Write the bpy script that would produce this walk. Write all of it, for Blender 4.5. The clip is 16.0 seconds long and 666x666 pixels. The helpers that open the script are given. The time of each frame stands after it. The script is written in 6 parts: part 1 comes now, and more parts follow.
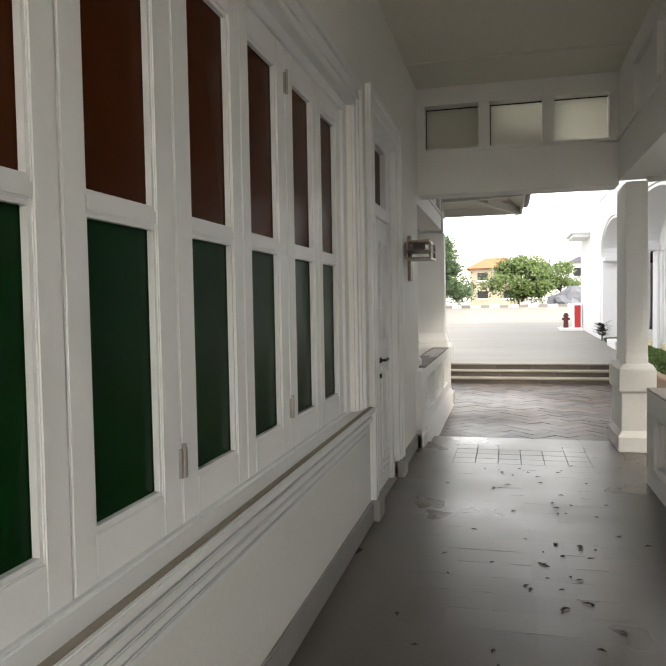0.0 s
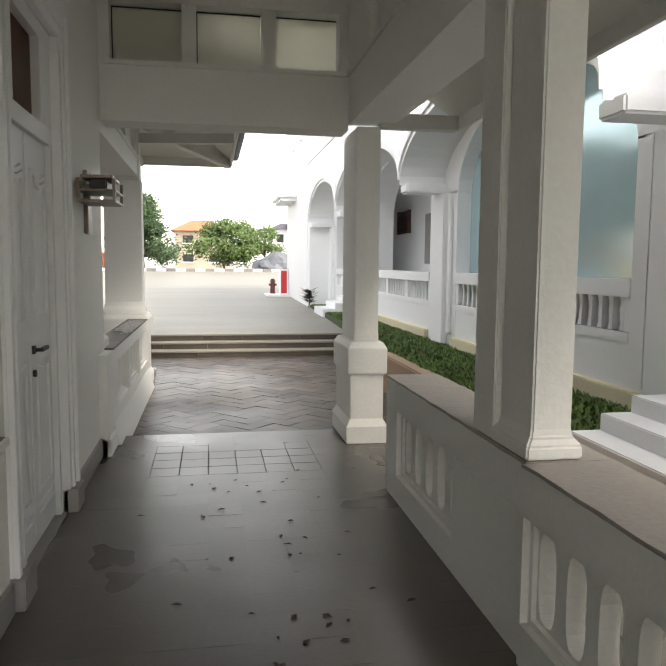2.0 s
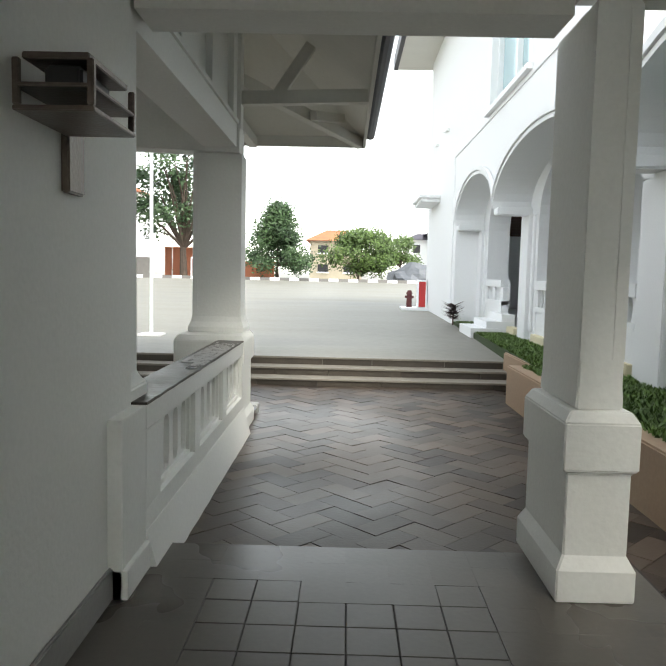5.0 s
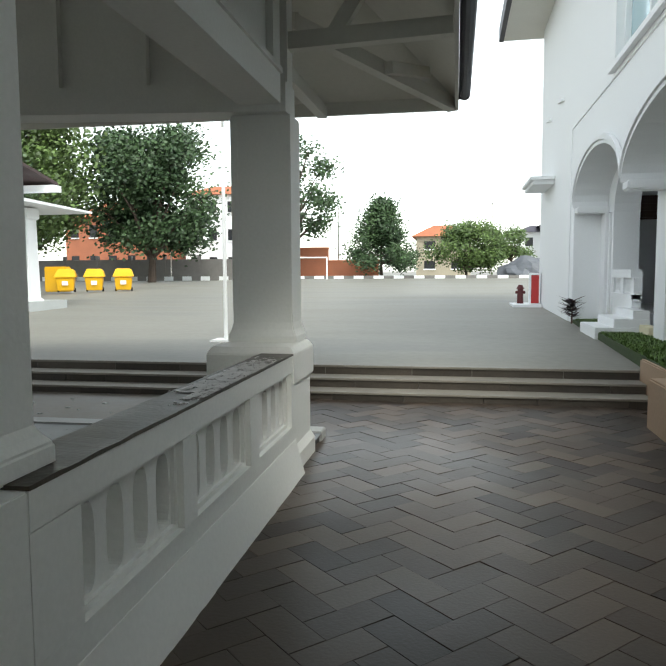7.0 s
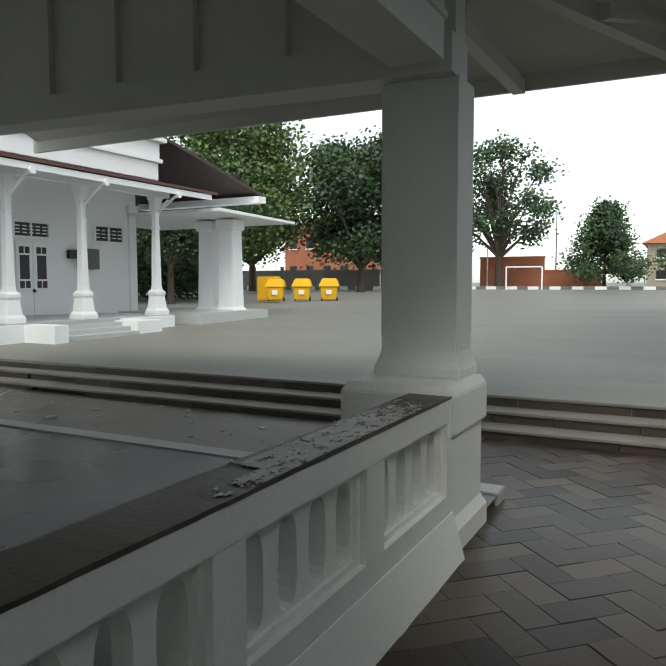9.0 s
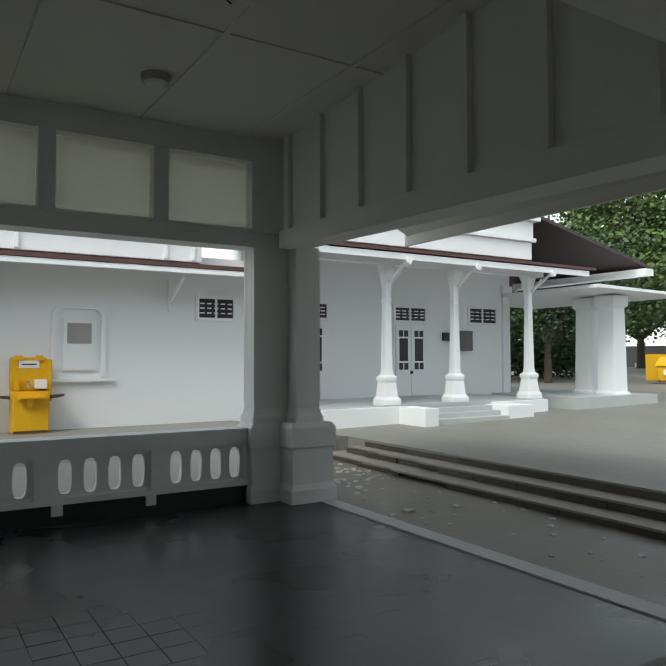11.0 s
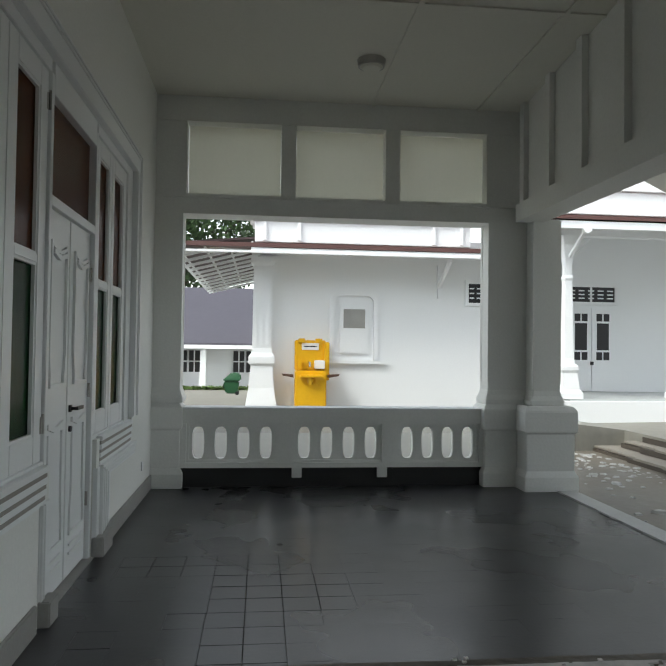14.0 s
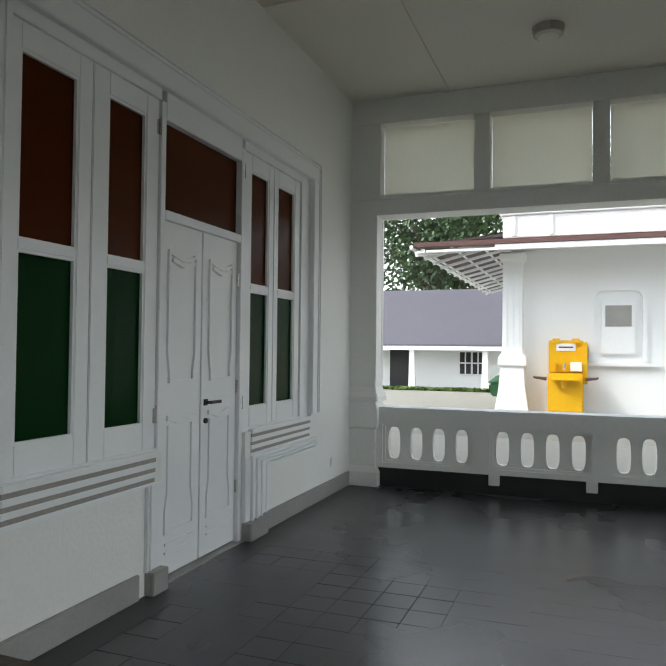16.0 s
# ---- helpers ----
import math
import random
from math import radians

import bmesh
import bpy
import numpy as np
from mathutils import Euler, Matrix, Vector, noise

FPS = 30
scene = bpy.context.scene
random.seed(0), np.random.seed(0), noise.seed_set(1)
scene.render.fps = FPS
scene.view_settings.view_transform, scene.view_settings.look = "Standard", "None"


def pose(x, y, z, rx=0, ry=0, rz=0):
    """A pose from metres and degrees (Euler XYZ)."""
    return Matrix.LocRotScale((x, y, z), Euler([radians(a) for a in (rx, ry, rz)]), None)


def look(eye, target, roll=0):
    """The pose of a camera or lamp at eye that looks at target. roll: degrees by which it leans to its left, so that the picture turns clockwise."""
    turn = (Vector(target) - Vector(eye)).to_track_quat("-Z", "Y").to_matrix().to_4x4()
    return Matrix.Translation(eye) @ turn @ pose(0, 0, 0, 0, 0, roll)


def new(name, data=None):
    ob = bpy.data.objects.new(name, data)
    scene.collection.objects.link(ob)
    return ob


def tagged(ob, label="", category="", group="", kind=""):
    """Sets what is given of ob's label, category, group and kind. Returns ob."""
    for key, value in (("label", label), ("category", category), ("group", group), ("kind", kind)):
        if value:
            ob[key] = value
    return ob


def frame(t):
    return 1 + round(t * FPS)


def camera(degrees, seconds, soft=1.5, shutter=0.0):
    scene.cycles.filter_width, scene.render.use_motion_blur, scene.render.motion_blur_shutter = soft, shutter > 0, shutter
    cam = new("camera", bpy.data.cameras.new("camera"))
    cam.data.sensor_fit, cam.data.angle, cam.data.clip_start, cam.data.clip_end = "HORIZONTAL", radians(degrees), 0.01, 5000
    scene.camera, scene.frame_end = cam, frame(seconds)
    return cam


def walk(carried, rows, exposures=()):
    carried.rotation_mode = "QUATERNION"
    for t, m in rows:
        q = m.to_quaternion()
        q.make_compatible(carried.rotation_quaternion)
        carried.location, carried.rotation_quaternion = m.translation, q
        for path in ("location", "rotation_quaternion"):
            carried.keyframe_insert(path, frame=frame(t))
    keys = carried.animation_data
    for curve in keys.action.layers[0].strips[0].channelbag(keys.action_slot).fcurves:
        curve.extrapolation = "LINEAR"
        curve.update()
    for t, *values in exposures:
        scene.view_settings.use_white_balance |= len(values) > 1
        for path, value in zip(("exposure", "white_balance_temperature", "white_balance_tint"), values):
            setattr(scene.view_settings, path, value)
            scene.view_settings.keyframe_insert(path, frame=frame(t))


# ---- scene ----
cam = camera(51.3, 16.0)
PATH = [
    (0, (0.206, 0.269, 1.451), (-0.278, 2.208, 1.365), -1.0),
    (0.5, (0.192, 0.608, 1.439), (-0.086, 2.585, 1.324), -1.0),
    (1, (0.139, 1.034, 1.403), (0.125, 3.029, 1.261), -0.2),
    (1.5, (0.124, 1.455, 1.446), (0.369, 3.432, 1.27), 0.2),
    (2, (0.159, 1.795, 1.448), (0.504, 3.755, 1.253), 0.5),
    (2.5, (0.172, 2.219, 1.416), (0.497, 4.182, 1.216), 0.4),
    (3, (0.167, 2.608, 1.411), (0.448, 4.578, 1.207), 0.5),
    (3.5, (0.207, 3.08, 1.409), (0.403, 5.061, 1.213), 0.5),
    (4, (0.226, 3.483, 1.389), (0.343, 5.471, 1.211), 0.5),
    (4.2, (0.247, 3.657, 1.398), (0.33, 5.648, 1.229), 0.4),
    (6.3, (0.438, 5.302, 1.353), (0.206, 7.282, 1.184), 0.4),
    (6.5, (0.478, 5.462, 1.357), (0.208, 7.436, 1.183), -0.6),
    (7, (0.497, 5.833, 1.336), (0.148, 7.795, 1.162), -0.3),
    (7.5, (0.538, 6.134, 1.335), (0.081, 8.072, 1.153), -0.2),
    (8, (0.581, 6.45, 1.357), (-0.01, 8.351, 1.165), -0.1),
    (8.5, (0.531, 6.759, 1.354), (-0.159, 8.628, 1.176), 0.3),
    (9, (0.474, 7.091, 1.354), (-0.448, 8.859, 1.21), -0.1),
    (9.5, (0.453, 7.339, 1.384), (-0.755, 8.93, 1.287), -0.3),
    (10, (0.399, 7.467, 1.417), (-1.027, 8.869, 1.392), -0.6),
    (10.2, (0.347, 7.508, 1.435), (-1.141, 8.844, 1.439), -0.6),
    (12.3, (0.203, 7.721, 1.638), (-1.642, 8.489, 1.715), 0.4),
    (12.5, (0.212, 7.705, 1.635), (-1.63, 8.483, 1.702), 0.3),
    (13, (0.3, 7.84, 1.565), (-1.57, 8.542, 1.623), 0.2),
    (13.5, (0.397, 8.166, 1.448), (-1.544, 8.645, 1.512), 0.2),
    (14, (0.484, 8.48, 1.371), (-1.505, 8.687, 1.422), 0.75),
    (14.5, (0.481, 8.8, 1.338), (-1.513, 8.666, 1.387), 0.2),
    (15, (0.433, 9.21, 1.332), (-1.507, 8.727, 1.392), 0.1),
    (15.5, (0.341, 9.453, 1.329), (-1.509, 8.695, 1.396), 0.2),
    (16, (0.19, 9.704, 1.36), (-1.685, 9.011, 1.408), 0.6),
]
EXPOSURES = [
    (0, 2.36, 7400, 12), (0.5, 2.62, 7400, 12), (1, 2.8, 7400, 11), (1.5, 2.42, 7500, 12), (2, 2.2, 7350, 11), (2.5, 2.36, 7400, 9), (3, 2.58, 7250, 8),
    (3.5, 2.72, 7200, 7), (4.2, 2.44, 7100, 6), (6.3, 1.58, 6700, 3), (7, 1.42, 6700, 2), (8, 0.98, 6700, 2),
    (9, 0.75, 6650, 2), (10, 0.5, 6500, 1), (12.5, 1.65, 6600, 4), (13.5, 1.52, 6600, 4), (14.5, 1.52, 6650, 4), (15.5, 1.92, 6650, 5), (16, 1.98, 6650, 5),
]
walk(cam, [(t, look(eye, target, roll)) for t, eye, target, roll in PATH], EXPOSURES)

# ---- light ----
world = bpy.data.worlds.new("World")
scene.world = world
world.use_nodes = True
wn = world.node_tree.nodes
sky = wn.new("ShaderNodeTexSky")
sky.sky_type = "NISHITA"
sky.sun_disc = False
sky.sun_elevation, sky.sun_rotation = radians(50), radians(148)
sky.air_density, sky.dust_density, sky.ozone_density = 1.0, 1.0, 1.0
wn["Background"].inputs["Strength"].default_value = 0.15
haze = wn.new("ShaderNodeHueSaturation")
haze.inputs["Saturation"].default_value = 0.3
world.node_tree.links.new(sky.outputs["Color"], haze.inputs["Color"])
world.node_tree.links.new(haze.outputs["Color"], wn["Background"].inputs["Color"])
sun = new("sun", bpy.data.lights.new("sun", "SUN"))
sun.data.energy, sun.data.angle, sun.data.color = 0.95, radians(28), (1.0, 0.97, 0.93)
sun.matrix_world = look((30 * math.sin(radians(148)), 30 * math.cos(radians(148)), 30 * math.tan(radians(50))), (0, 0, 0))


# ---- materials ----
def material(name, base, rough=0.6, metal=0.0, vary=0.1, grain=40.0, stain=1.2, bump=0.15, tint=None, spec=0.5, trans=0.0, island=False, scratch=0.0):
    """Procedural surface: a base colour broken up at two scales, with fine relief."""
    m = bpy.data.materials.new(name)
    m.use_nodes = True
    t = m.node_tree
    n, l = t.nodes, t.links
    b = n["Principled BSDF"]
    b.inputs["Metallic"].default_value = metal
    b.inputs["Specular IOR Level"].default_value = spec
    b.inputs["Transmission Weight"].default_value = trans
    co = n.new("ShaderNodeNewGeometry")
    big = n.new("ShaderNodeTexNoise")
    big.inputs["Scale"].default_value, big.inputs["Detail"].default_value, big.inputs["Roughness"].default_value = stain, 5, 0.55
    small = n.new("ShaderNodeTexNoise")
    small.inputs["Scale"].default_value, small.inputs["Detail"].default_value = grain, 4
    l.new(co.outputs["Position"], big.inputs["Vector"])
    l.new(co.outputs["Position"], small.inputs["Vector"])
    tint = tint or tuple(c * 0.6 for c in base)
    ramp = n.new("ShaderNodeValToRGB")
    ramp.color_ramp.elements[0].position, ramp.color_ramp.elements[1].position = 0.24, 0.74
    ramp.color_ramp.elements[0].color, ramp.color_ramp.elements[1].color = (*tint, 1), (*base, 1)
    l.new(big.outputs["Fac"], ramp.inputs["Fac"])
    mix = n.new("ShaderNodeMix")
    mix.data_type = "RGBA"
    mix.inputs["Factor"].default_value = min(1.0, vary * 4)
    mix.inputs["A"].default_value = (*base, 1)
    l.new(ramp.outputs["Color"], mix.inputs["B"])
    hsv = n.new("ShaderNodeHueSaturation")
    l.new(mix.outputs["Result"], hsv.inputs["Color"])
    val = n.new("ShaderNodeMapRange")
    val.inputs["To Min"].default_value, val.inputs["To Max"].default_value = 1 - vary, 1 + vary
    l.new(small.outputs["Fac"], val.inputs["Value"])
    last = val.outputs["Result"]
    if island:
        info, geo = n.new("ShaderNodeObjectInfo"), n.new("ShaderNodeNewGeometry")
        add = n.new("ShaderNodeMath")
        add.operation = "ADD"
        l.new(info.outputs["Random"], add.inputs[0])
        l.new(geo.outputs["Random Per Island"], add.inputs[1])
        fr = n.new("ShaderNodeMath")
        fr.operation = "FRACT"
        l.new(add.outputs[0], fr.inputs[0])
        mr = n.new("ShaderNodeMapRange")
        mr.inputs["To Min"].default_value, mr.inputs["To Max"].default_value = 1 - island, 1 + island
        l.new(fr.outputs[0], mr.inputs["Value"])
        mul = n.new("ShaderNodeMath")
        mul.operation = "MULTIPLY"
        l.new(mr.outputs["Result"], mul.inputs[0])
        l.new(last, mul.inputs[1])
        last = mul.outputs[0]
    l.new(last, hsv.inputs["Value"])
    l.new(hsv.outputs["Color"], b.inputs["Base Color"])
    rr = n.new("ShaderNodeMapRange")
    rr.inputs["From Min"].default_value, rr.inputs["From Max"].default_value = 0.3, 0.7
    rr.inputs["To Min"].default_value, rr.inputs["To Max"].default_value = max(0.02, rough - 0.07 - scratch), min(1, rough + 0.07)
    l.new(big.outputs["Fac"], rr.inputs["Value"])
    l.new(rr.outputs["Result"], b.inputs["Roughness"])
    bm_ = n.new("ShaderNodeBump")
    bm_.inputs["Strength"].default_value, bm_.inputs["Distance"].default_value = bump, 0.01
    l.new(small.outputs["Fac"], bm_.inputs["Height"])
    l.new(bm_.outputs["Normal"], b.inputs["Normal"])
    return m


def glass(name, base, rough=0.04, trans=0.85):
    m = bpy.data.materials.new(name)
    m.use_nodes = True
    t = m.node_tree
    b = t.nodes["Principled BSDF"]
    b.inputs["Base Color"].default_value = (*base, 1)
    b.inputs["Transmission Weight"].default_value = trans
    b.inputs["IOR"].default_value = 1.22
    b.inputs["Specular IOR Level"].default_value = 0.18
    co, w, bp = t.nodes.new("ShaderNodeTexCoord"), t.nodes.new("ShaderNodeTexNoise"), t.nodes.new("ShaderNodeBump")
    w.inputs["Scale"].default_value = 7
    mp = t.nodes.new("ShaderNodeMapRange")
    mp.inputs["To Min"].default_value, mp.inputs["To Max"].default_value = rough, rough + 0.03
    t.links.new(co.outputs["Object"], w.inputs["Vector"])
    t.links.new(w.outputs["Fac"], mp.inputs["Value"])
    t.links.new(mp.outputs["Result"], b.inputs["Roughness"])
    bp.inputs["Strength"].default_value, bp.inputs["Distance"].default_value = 0.012, 0.01
    t.links.new(w.outputs["Fac"], bp.inputs["Height"])
    t.links.new(bp.outputs["Normal"], b.inputs["Normal"])
    return m


PLASTER = material("white_plaster", (0.84, 0.84, 0.81), 0.7, vary=0.06, grain=45, stain=0.9, bump=0.16, tint=(0.7, 0.7, 0.64))
PLASTER_OUT = material("white_exterior_plaster", (0.84, 0.85, 0.86), 0.75, vary=0.04, grain=50, stain=0.6, bump=0.1, tint=(0.74, 0.76, 0.77))
CEIL = material("ceiling_board", (0.78, 0.76, 0.68), 0.75, vary=0.04, grain=30, stain=0.8, bump=0.05, tint=(0.62, 0.6, 0.52))
WOOD = material("white_painted_wood", (0.85, 0.86, 0.86), 0.38, vary=0.03, grain=90, stain=2.0, bump=0.06, tint=(0.7, 0.71, 0.72))
CEMENT = material("grey_cement_skirting", (0.36, 0.35, 0.33), 0.6, vary=0.12, grain=50, stain=4.0, bump=0.2, tint=(0.2, 0.2, 0.19))
BLACKSKIRT = material("dark_stone_skirting", (0.022, 0.022, 0.022), 0.4, vary=0.15, grain=40, stain=3.0, bump=0.1)
TILE = material("grey_cement_tile", (0.118, 0.105, 0.09), 0.32, vary=0.13, grain=35, stain=1.1, bump=0.06, tint=(0.07, 0.06, 0.05), island=0.05)
PORCHTILE = material("dark_cement_tile", (0.044, 0.044, 0.046), 0.3, vary=0.12, grain=35, stain=0.9, bump=0.05, tint=(0.028, 0.028, 0.029), island=0.05)
for m_ in (TILE, PORCHTILE):
    # worn smooth: soft even wear, no crisp stains
    m_.node_tree.nodes["Noise Texture"].inputs["Detail"].default_value = 3.0
    m_.node_tree.nodes["Color Ramp"].color_ramp.interpolation = "EASE"
EDGE = material("pale_edging_stone", (0.5, 0.5, 0.49), 0.6, vary=0.1, grain=40, stain=3, bump=0.15)
GROUT = material("dark_grout", (0.05, 0.045, 0.04), 0.7, vary=0.12, grain=60, stain=3, bump=0.2)
PAVER = material("concrete_paver", (0.074, 0.054, 0.04), 0.5, vary=0.14, grain=60, stain=0.5, bump=0.12, tint=(0.04, 0.031, 0.025), island=0.62, spec=0.3, scratch=0.12)
SAND = material("paver_joint_sand", (0.06, 0.048, 0.039), 0.9, vary=0.15, grain=80, stain=3, bump=0.3)
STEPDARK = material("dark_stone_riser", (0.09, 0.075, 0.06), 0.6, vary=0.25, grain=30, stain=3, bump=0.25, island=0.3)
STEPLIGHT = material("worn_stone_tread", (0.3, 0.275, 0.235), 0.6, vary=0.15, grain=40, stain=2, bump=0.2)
PLAZA = material("plaza_concrete", (0.228, 0.22, 0.192), 0.55, vary=0.16, grain=8, stain=0.6, bump=0.15, tint=(0.15, 0.147, 0.132))
# long damp streaks across the yard
streak = PLAZA.node_tree.nodes.new("ShaderNodeMapping")
streak.inputs["Scale"].default_value = (0.22, 0.9, 1.0)
PLAZA.node_tree.links.new(PLAZA.node_tree.nodes["Geometry"].outputs["Position"], streak.inputs["Vector"])
PLAZA.node_tree.links.new(streak.outputs["Vector"], PLAZA.node_tree.nodes["Noise Texture"].inputs["Vector"])
PLAZA.node_tree.nodes["Color Ramp"].color_ramp.elements[0].position = 0.36
PLAZA.node_tree.nodes["Color Ramp"].color_ramp.elements[1].position = 0.46
# paler than the yard, so that the slope reads as sunlit
SUNLIT_SLOPE = material("sunlit_slope_pale", (0.42, 0.41, 0.37), 0.7, vary=0.06, grain=12, stain=1, bump=0.15)
# brown of the veranda sill: dust plus the shade of its hollows
DUST_SHADE = material("dusty_shaded_groove", (0.4, 0.35, 0.29), 0.8, vary=0.2, grain=40, stain=4, bump=0.2)
STONECAP = material("weathered_rail_cap", (0.1, 0.082, 0.062), 0.42, vary=0.25, grain=45, stain=3, bump=0.22, tint=(0.036, 0.028, 0.02))
FLAKE = material("flaking_limewash", (0.74, 0.72, 0.71), 0.55, vary=0.2, grain=50, stain=9, bump=0.4, tint=(0.4, 0.38, 0.37), island=0.25)
# worn rail tops; also the painted shade in the porch sill grooves
CAP_GROOVE_GREY = material("worn_grey_cap_and_groove_shade", (0.36, 0.33, 0.3), 0.55, vary=0.15, grain=40, stain=2.5, bump=0.4, tint=(0.24, 0.22, 0.2))
AMBER = glass("amber_glass", (0.08, 0.017, 0.003), 0.24, 0.2)
GREEN = glass("green_glass", (0.001, 0.033, 0.005), 0.24, 0.2)
BLUEGLASS = material("pale_blue_window_glass", (0.45, 0.62, 0.67), 0.1, metal=0.3, vary=0.03, grain=3, stain=0.5, bump=0.0, tint=(0.4, 0.57, 0.62))
# near-black colour that holds the indoor shade behind the panes
ROOM_SHADE = material("shaded_room_colour", (0.06, 0.055, 0.05), 0.8, vary=0.1, grain=10, stain=1, bump=0.0)
BLACK = material("black_iron", (0.02, 0.02, 0.022), 0.4, metal=0.3, vary=0.1, bump=0.05)
STEEL = material("brushed_steel", (0.5, 0.48, 0.45), 0.28, metal=1.0, vary=0.1, grain=120, bump=0.05)
GRASS = material("grass_blade", (0.11, 0.19, 0.035), 0.6, vary=0.3, grain=3, stain=1.5, bump=0.0, island=0.35, tint=(0.07, 0.13, 0.025))
SOIL = material("turf_soil", (0.05, 0.08, 0.025), 0.9, vary=0.3, grain=25, stain=2, bump=0.6)
KERB = material("ochre_kerb_plaster", (0.4, 0.29, 0.2), 0.7, vary=0.12, grain=30, stain=3, bump=0.2, tint=(0.4, 0.24, 0.14))
CREAM = material("cream_base_paint", (0.72, 0.66, 0.47), 0.7, vary=0.08, grain=30, stain=2, bump=0.15, tint=(0.6, 0.52, 0.34))


def thin_board(name, base):
    """Thin painted board that lets some daylight through."""
    m = material(name, base, 0.7, vary=0.05, grain=30, stain=1.0, bump=0.05)
    t = m.node_tree
    tr, mx = t.nodes.new("ShaderNodeBsdfTranslucent"), t.nodes.new("ShaderNodeMixShader")
    tr.inputs["Color"].default_value = (*base, 1)
    mx.inputs["Fac"].default_value = 0.5
    t.links.new(t.nodes["Principled BSDF"].outputs["BSDF"], mx.inputs[1])
    t.links.new(tr.outputs["BSDF"], mx.inputs[2])
    t.links.new(mx.outputs["Shader"], t.nodes["Material Output"].inputs["Surface"])
    return m


BOARD = thin_board("thin_white_board", (0.82, 0.81, 0.74))


# ---- building helpers ----
def box(bm, x0, x1, y0, y1, z0, z1):
    v = [bm.verts.new((x, y, z)) for z in (z0, z1) for y in (y0, y1) for x in (x0, x1)]
    for f in ((0, 2, 3, 1), (4, 5, 7, 6), (0, 1, 5, 4), (2, 6, 7, 3), (0, 4, 6, 2), (1, 3, 7, 5)):
        bm.faces.new([v[i] for i in f])


def hexa(bm, lo, hi):
    """A block between four points and four others."""
    a, b = [bm.verts.new(p) for p in lo], [bm.verts.new(p) for p in hi]
    bm.faces.new(a[::-1])
    bm.faces.new(b)
    for i in range(4):
        j = (i + 1) % 4
        bm.faces.new((a[i], a[j], b[j], b[i]))


def beam(bm, p, q, w, h):
    """A straight bar of section w by h from p to q."""
    p, q = Vector(p), Vector(q)
    d = (q - p).normalized()
    side = d.cross(Vector((0, 0, 1)))
    side = side.normalized() if side.length > 1e-4 else Vector((1, 0, 0))
    up = side.cross(d).normalized()
    c = [side * (i * w / 2) + up * (j * h / 2) for i, j in ((-1, -1), (1, -1), (1, 1), (-1, 1))]
    hexa(bm, [p + o for o in c], [q + o for o in c])


def tube(bm, p, q, r0, r1=None, n=10):
    p, q = Vector(p), Vector(q)
    r1 = r0 if r1 is None else r1
    d = (q - p).normalized()
    side = d.orthogonal().normalized()
    up = d.cross(side)
    ring = [[bm.verts.new(c + (side * math.cos(k * math.tau / n) + up * math.sin(k * math.tau / n)) * r) for k in range(n)] for c, r in ((p, r0), (q, r1))]
    for k in range(n):
        j = (k + 1) % n
        bm.faces.new((ring[0][k], ring[0][j], ring[1][j], ring[1][k]))
    bm.faces.new(ring[0][::-1])
    bm.faces.new(ring[1])


def tower(bm, cx, cy, sections):
    """A square pillar of stacked sections (z, half x, half y)."""
    rings = [[bm.verts.new((cx + i * hx, cy + j * hy, z)) for i, j in ((-1, -1), (1, -1), (1, 1), (-1, 1))] for z, hx, hy in sections]
    bm.faces.new(rings[0][::-1])
    bm.faces.new(rings[-1])
    for a, b in zip(rings, rings[1:]):
        for k in range(4):
            j = (k + 1) % 4
            bm.faces.new((a[k], a[j], b[j], b[k]))


def mesh(name, bm, mat, bevel=0.0, smooth=False):
    bmesh.ops.recalc_face_normals(bm, faces=bm.faces)
    if bevel:
        bmesh.ops.bevel(bm, geom=[e for e in bm.edges if len(e.link_faces) == 2 and e.calc_face_angle(0) > 0.5], offset=bevel, segments=2, affect="EDGES", clamp_overlap=True)
    me = bpy.data.meshes.new(name)
    bm.to_mesh(me)
    bm.free()
    me.materials.append(mat)
    if smooth:
        for f in me.polygons:
            f.use_smooth = True
    return me


def part(name, bm, mat, parent, label="", bevel=0.0, smooth=False, kind=""):
    ob = new(name, mesh(name, bm, mat, bevel, smooth))
    ob.parent = parent
    return tagged(ob, label, kind=kind)


def thing(name, label, category, group="", kind=""):
    return tagged(new(name), label, category, group, kind)


def setting(name, bm, mat, label="", bevel=0.0):
    return tagged(new(name, mesh(name, bm, mat, bevel)), label, kind="structure")


def blocks(*rows):
    bm = bmesh.new()
    for r in rows:
        box(bm, *r)
    return bm


def plaza_level(x, y):
    """The yard rises gently to the north."""
    z = 0.24 + 0.016 * min(max(y - 14, 0), 45)
    if x < -16.5:
        return z - 0.1
    return z + (0.12 * min(max(13.9 - y, 0), 1.0) if x < -7.6 else 0.0)


def sunk_court(x, y):
    return -7.605 < x < 2.505 and y < 13.905 or -9.405 < x < 0 and 11.505 < y < 13.905


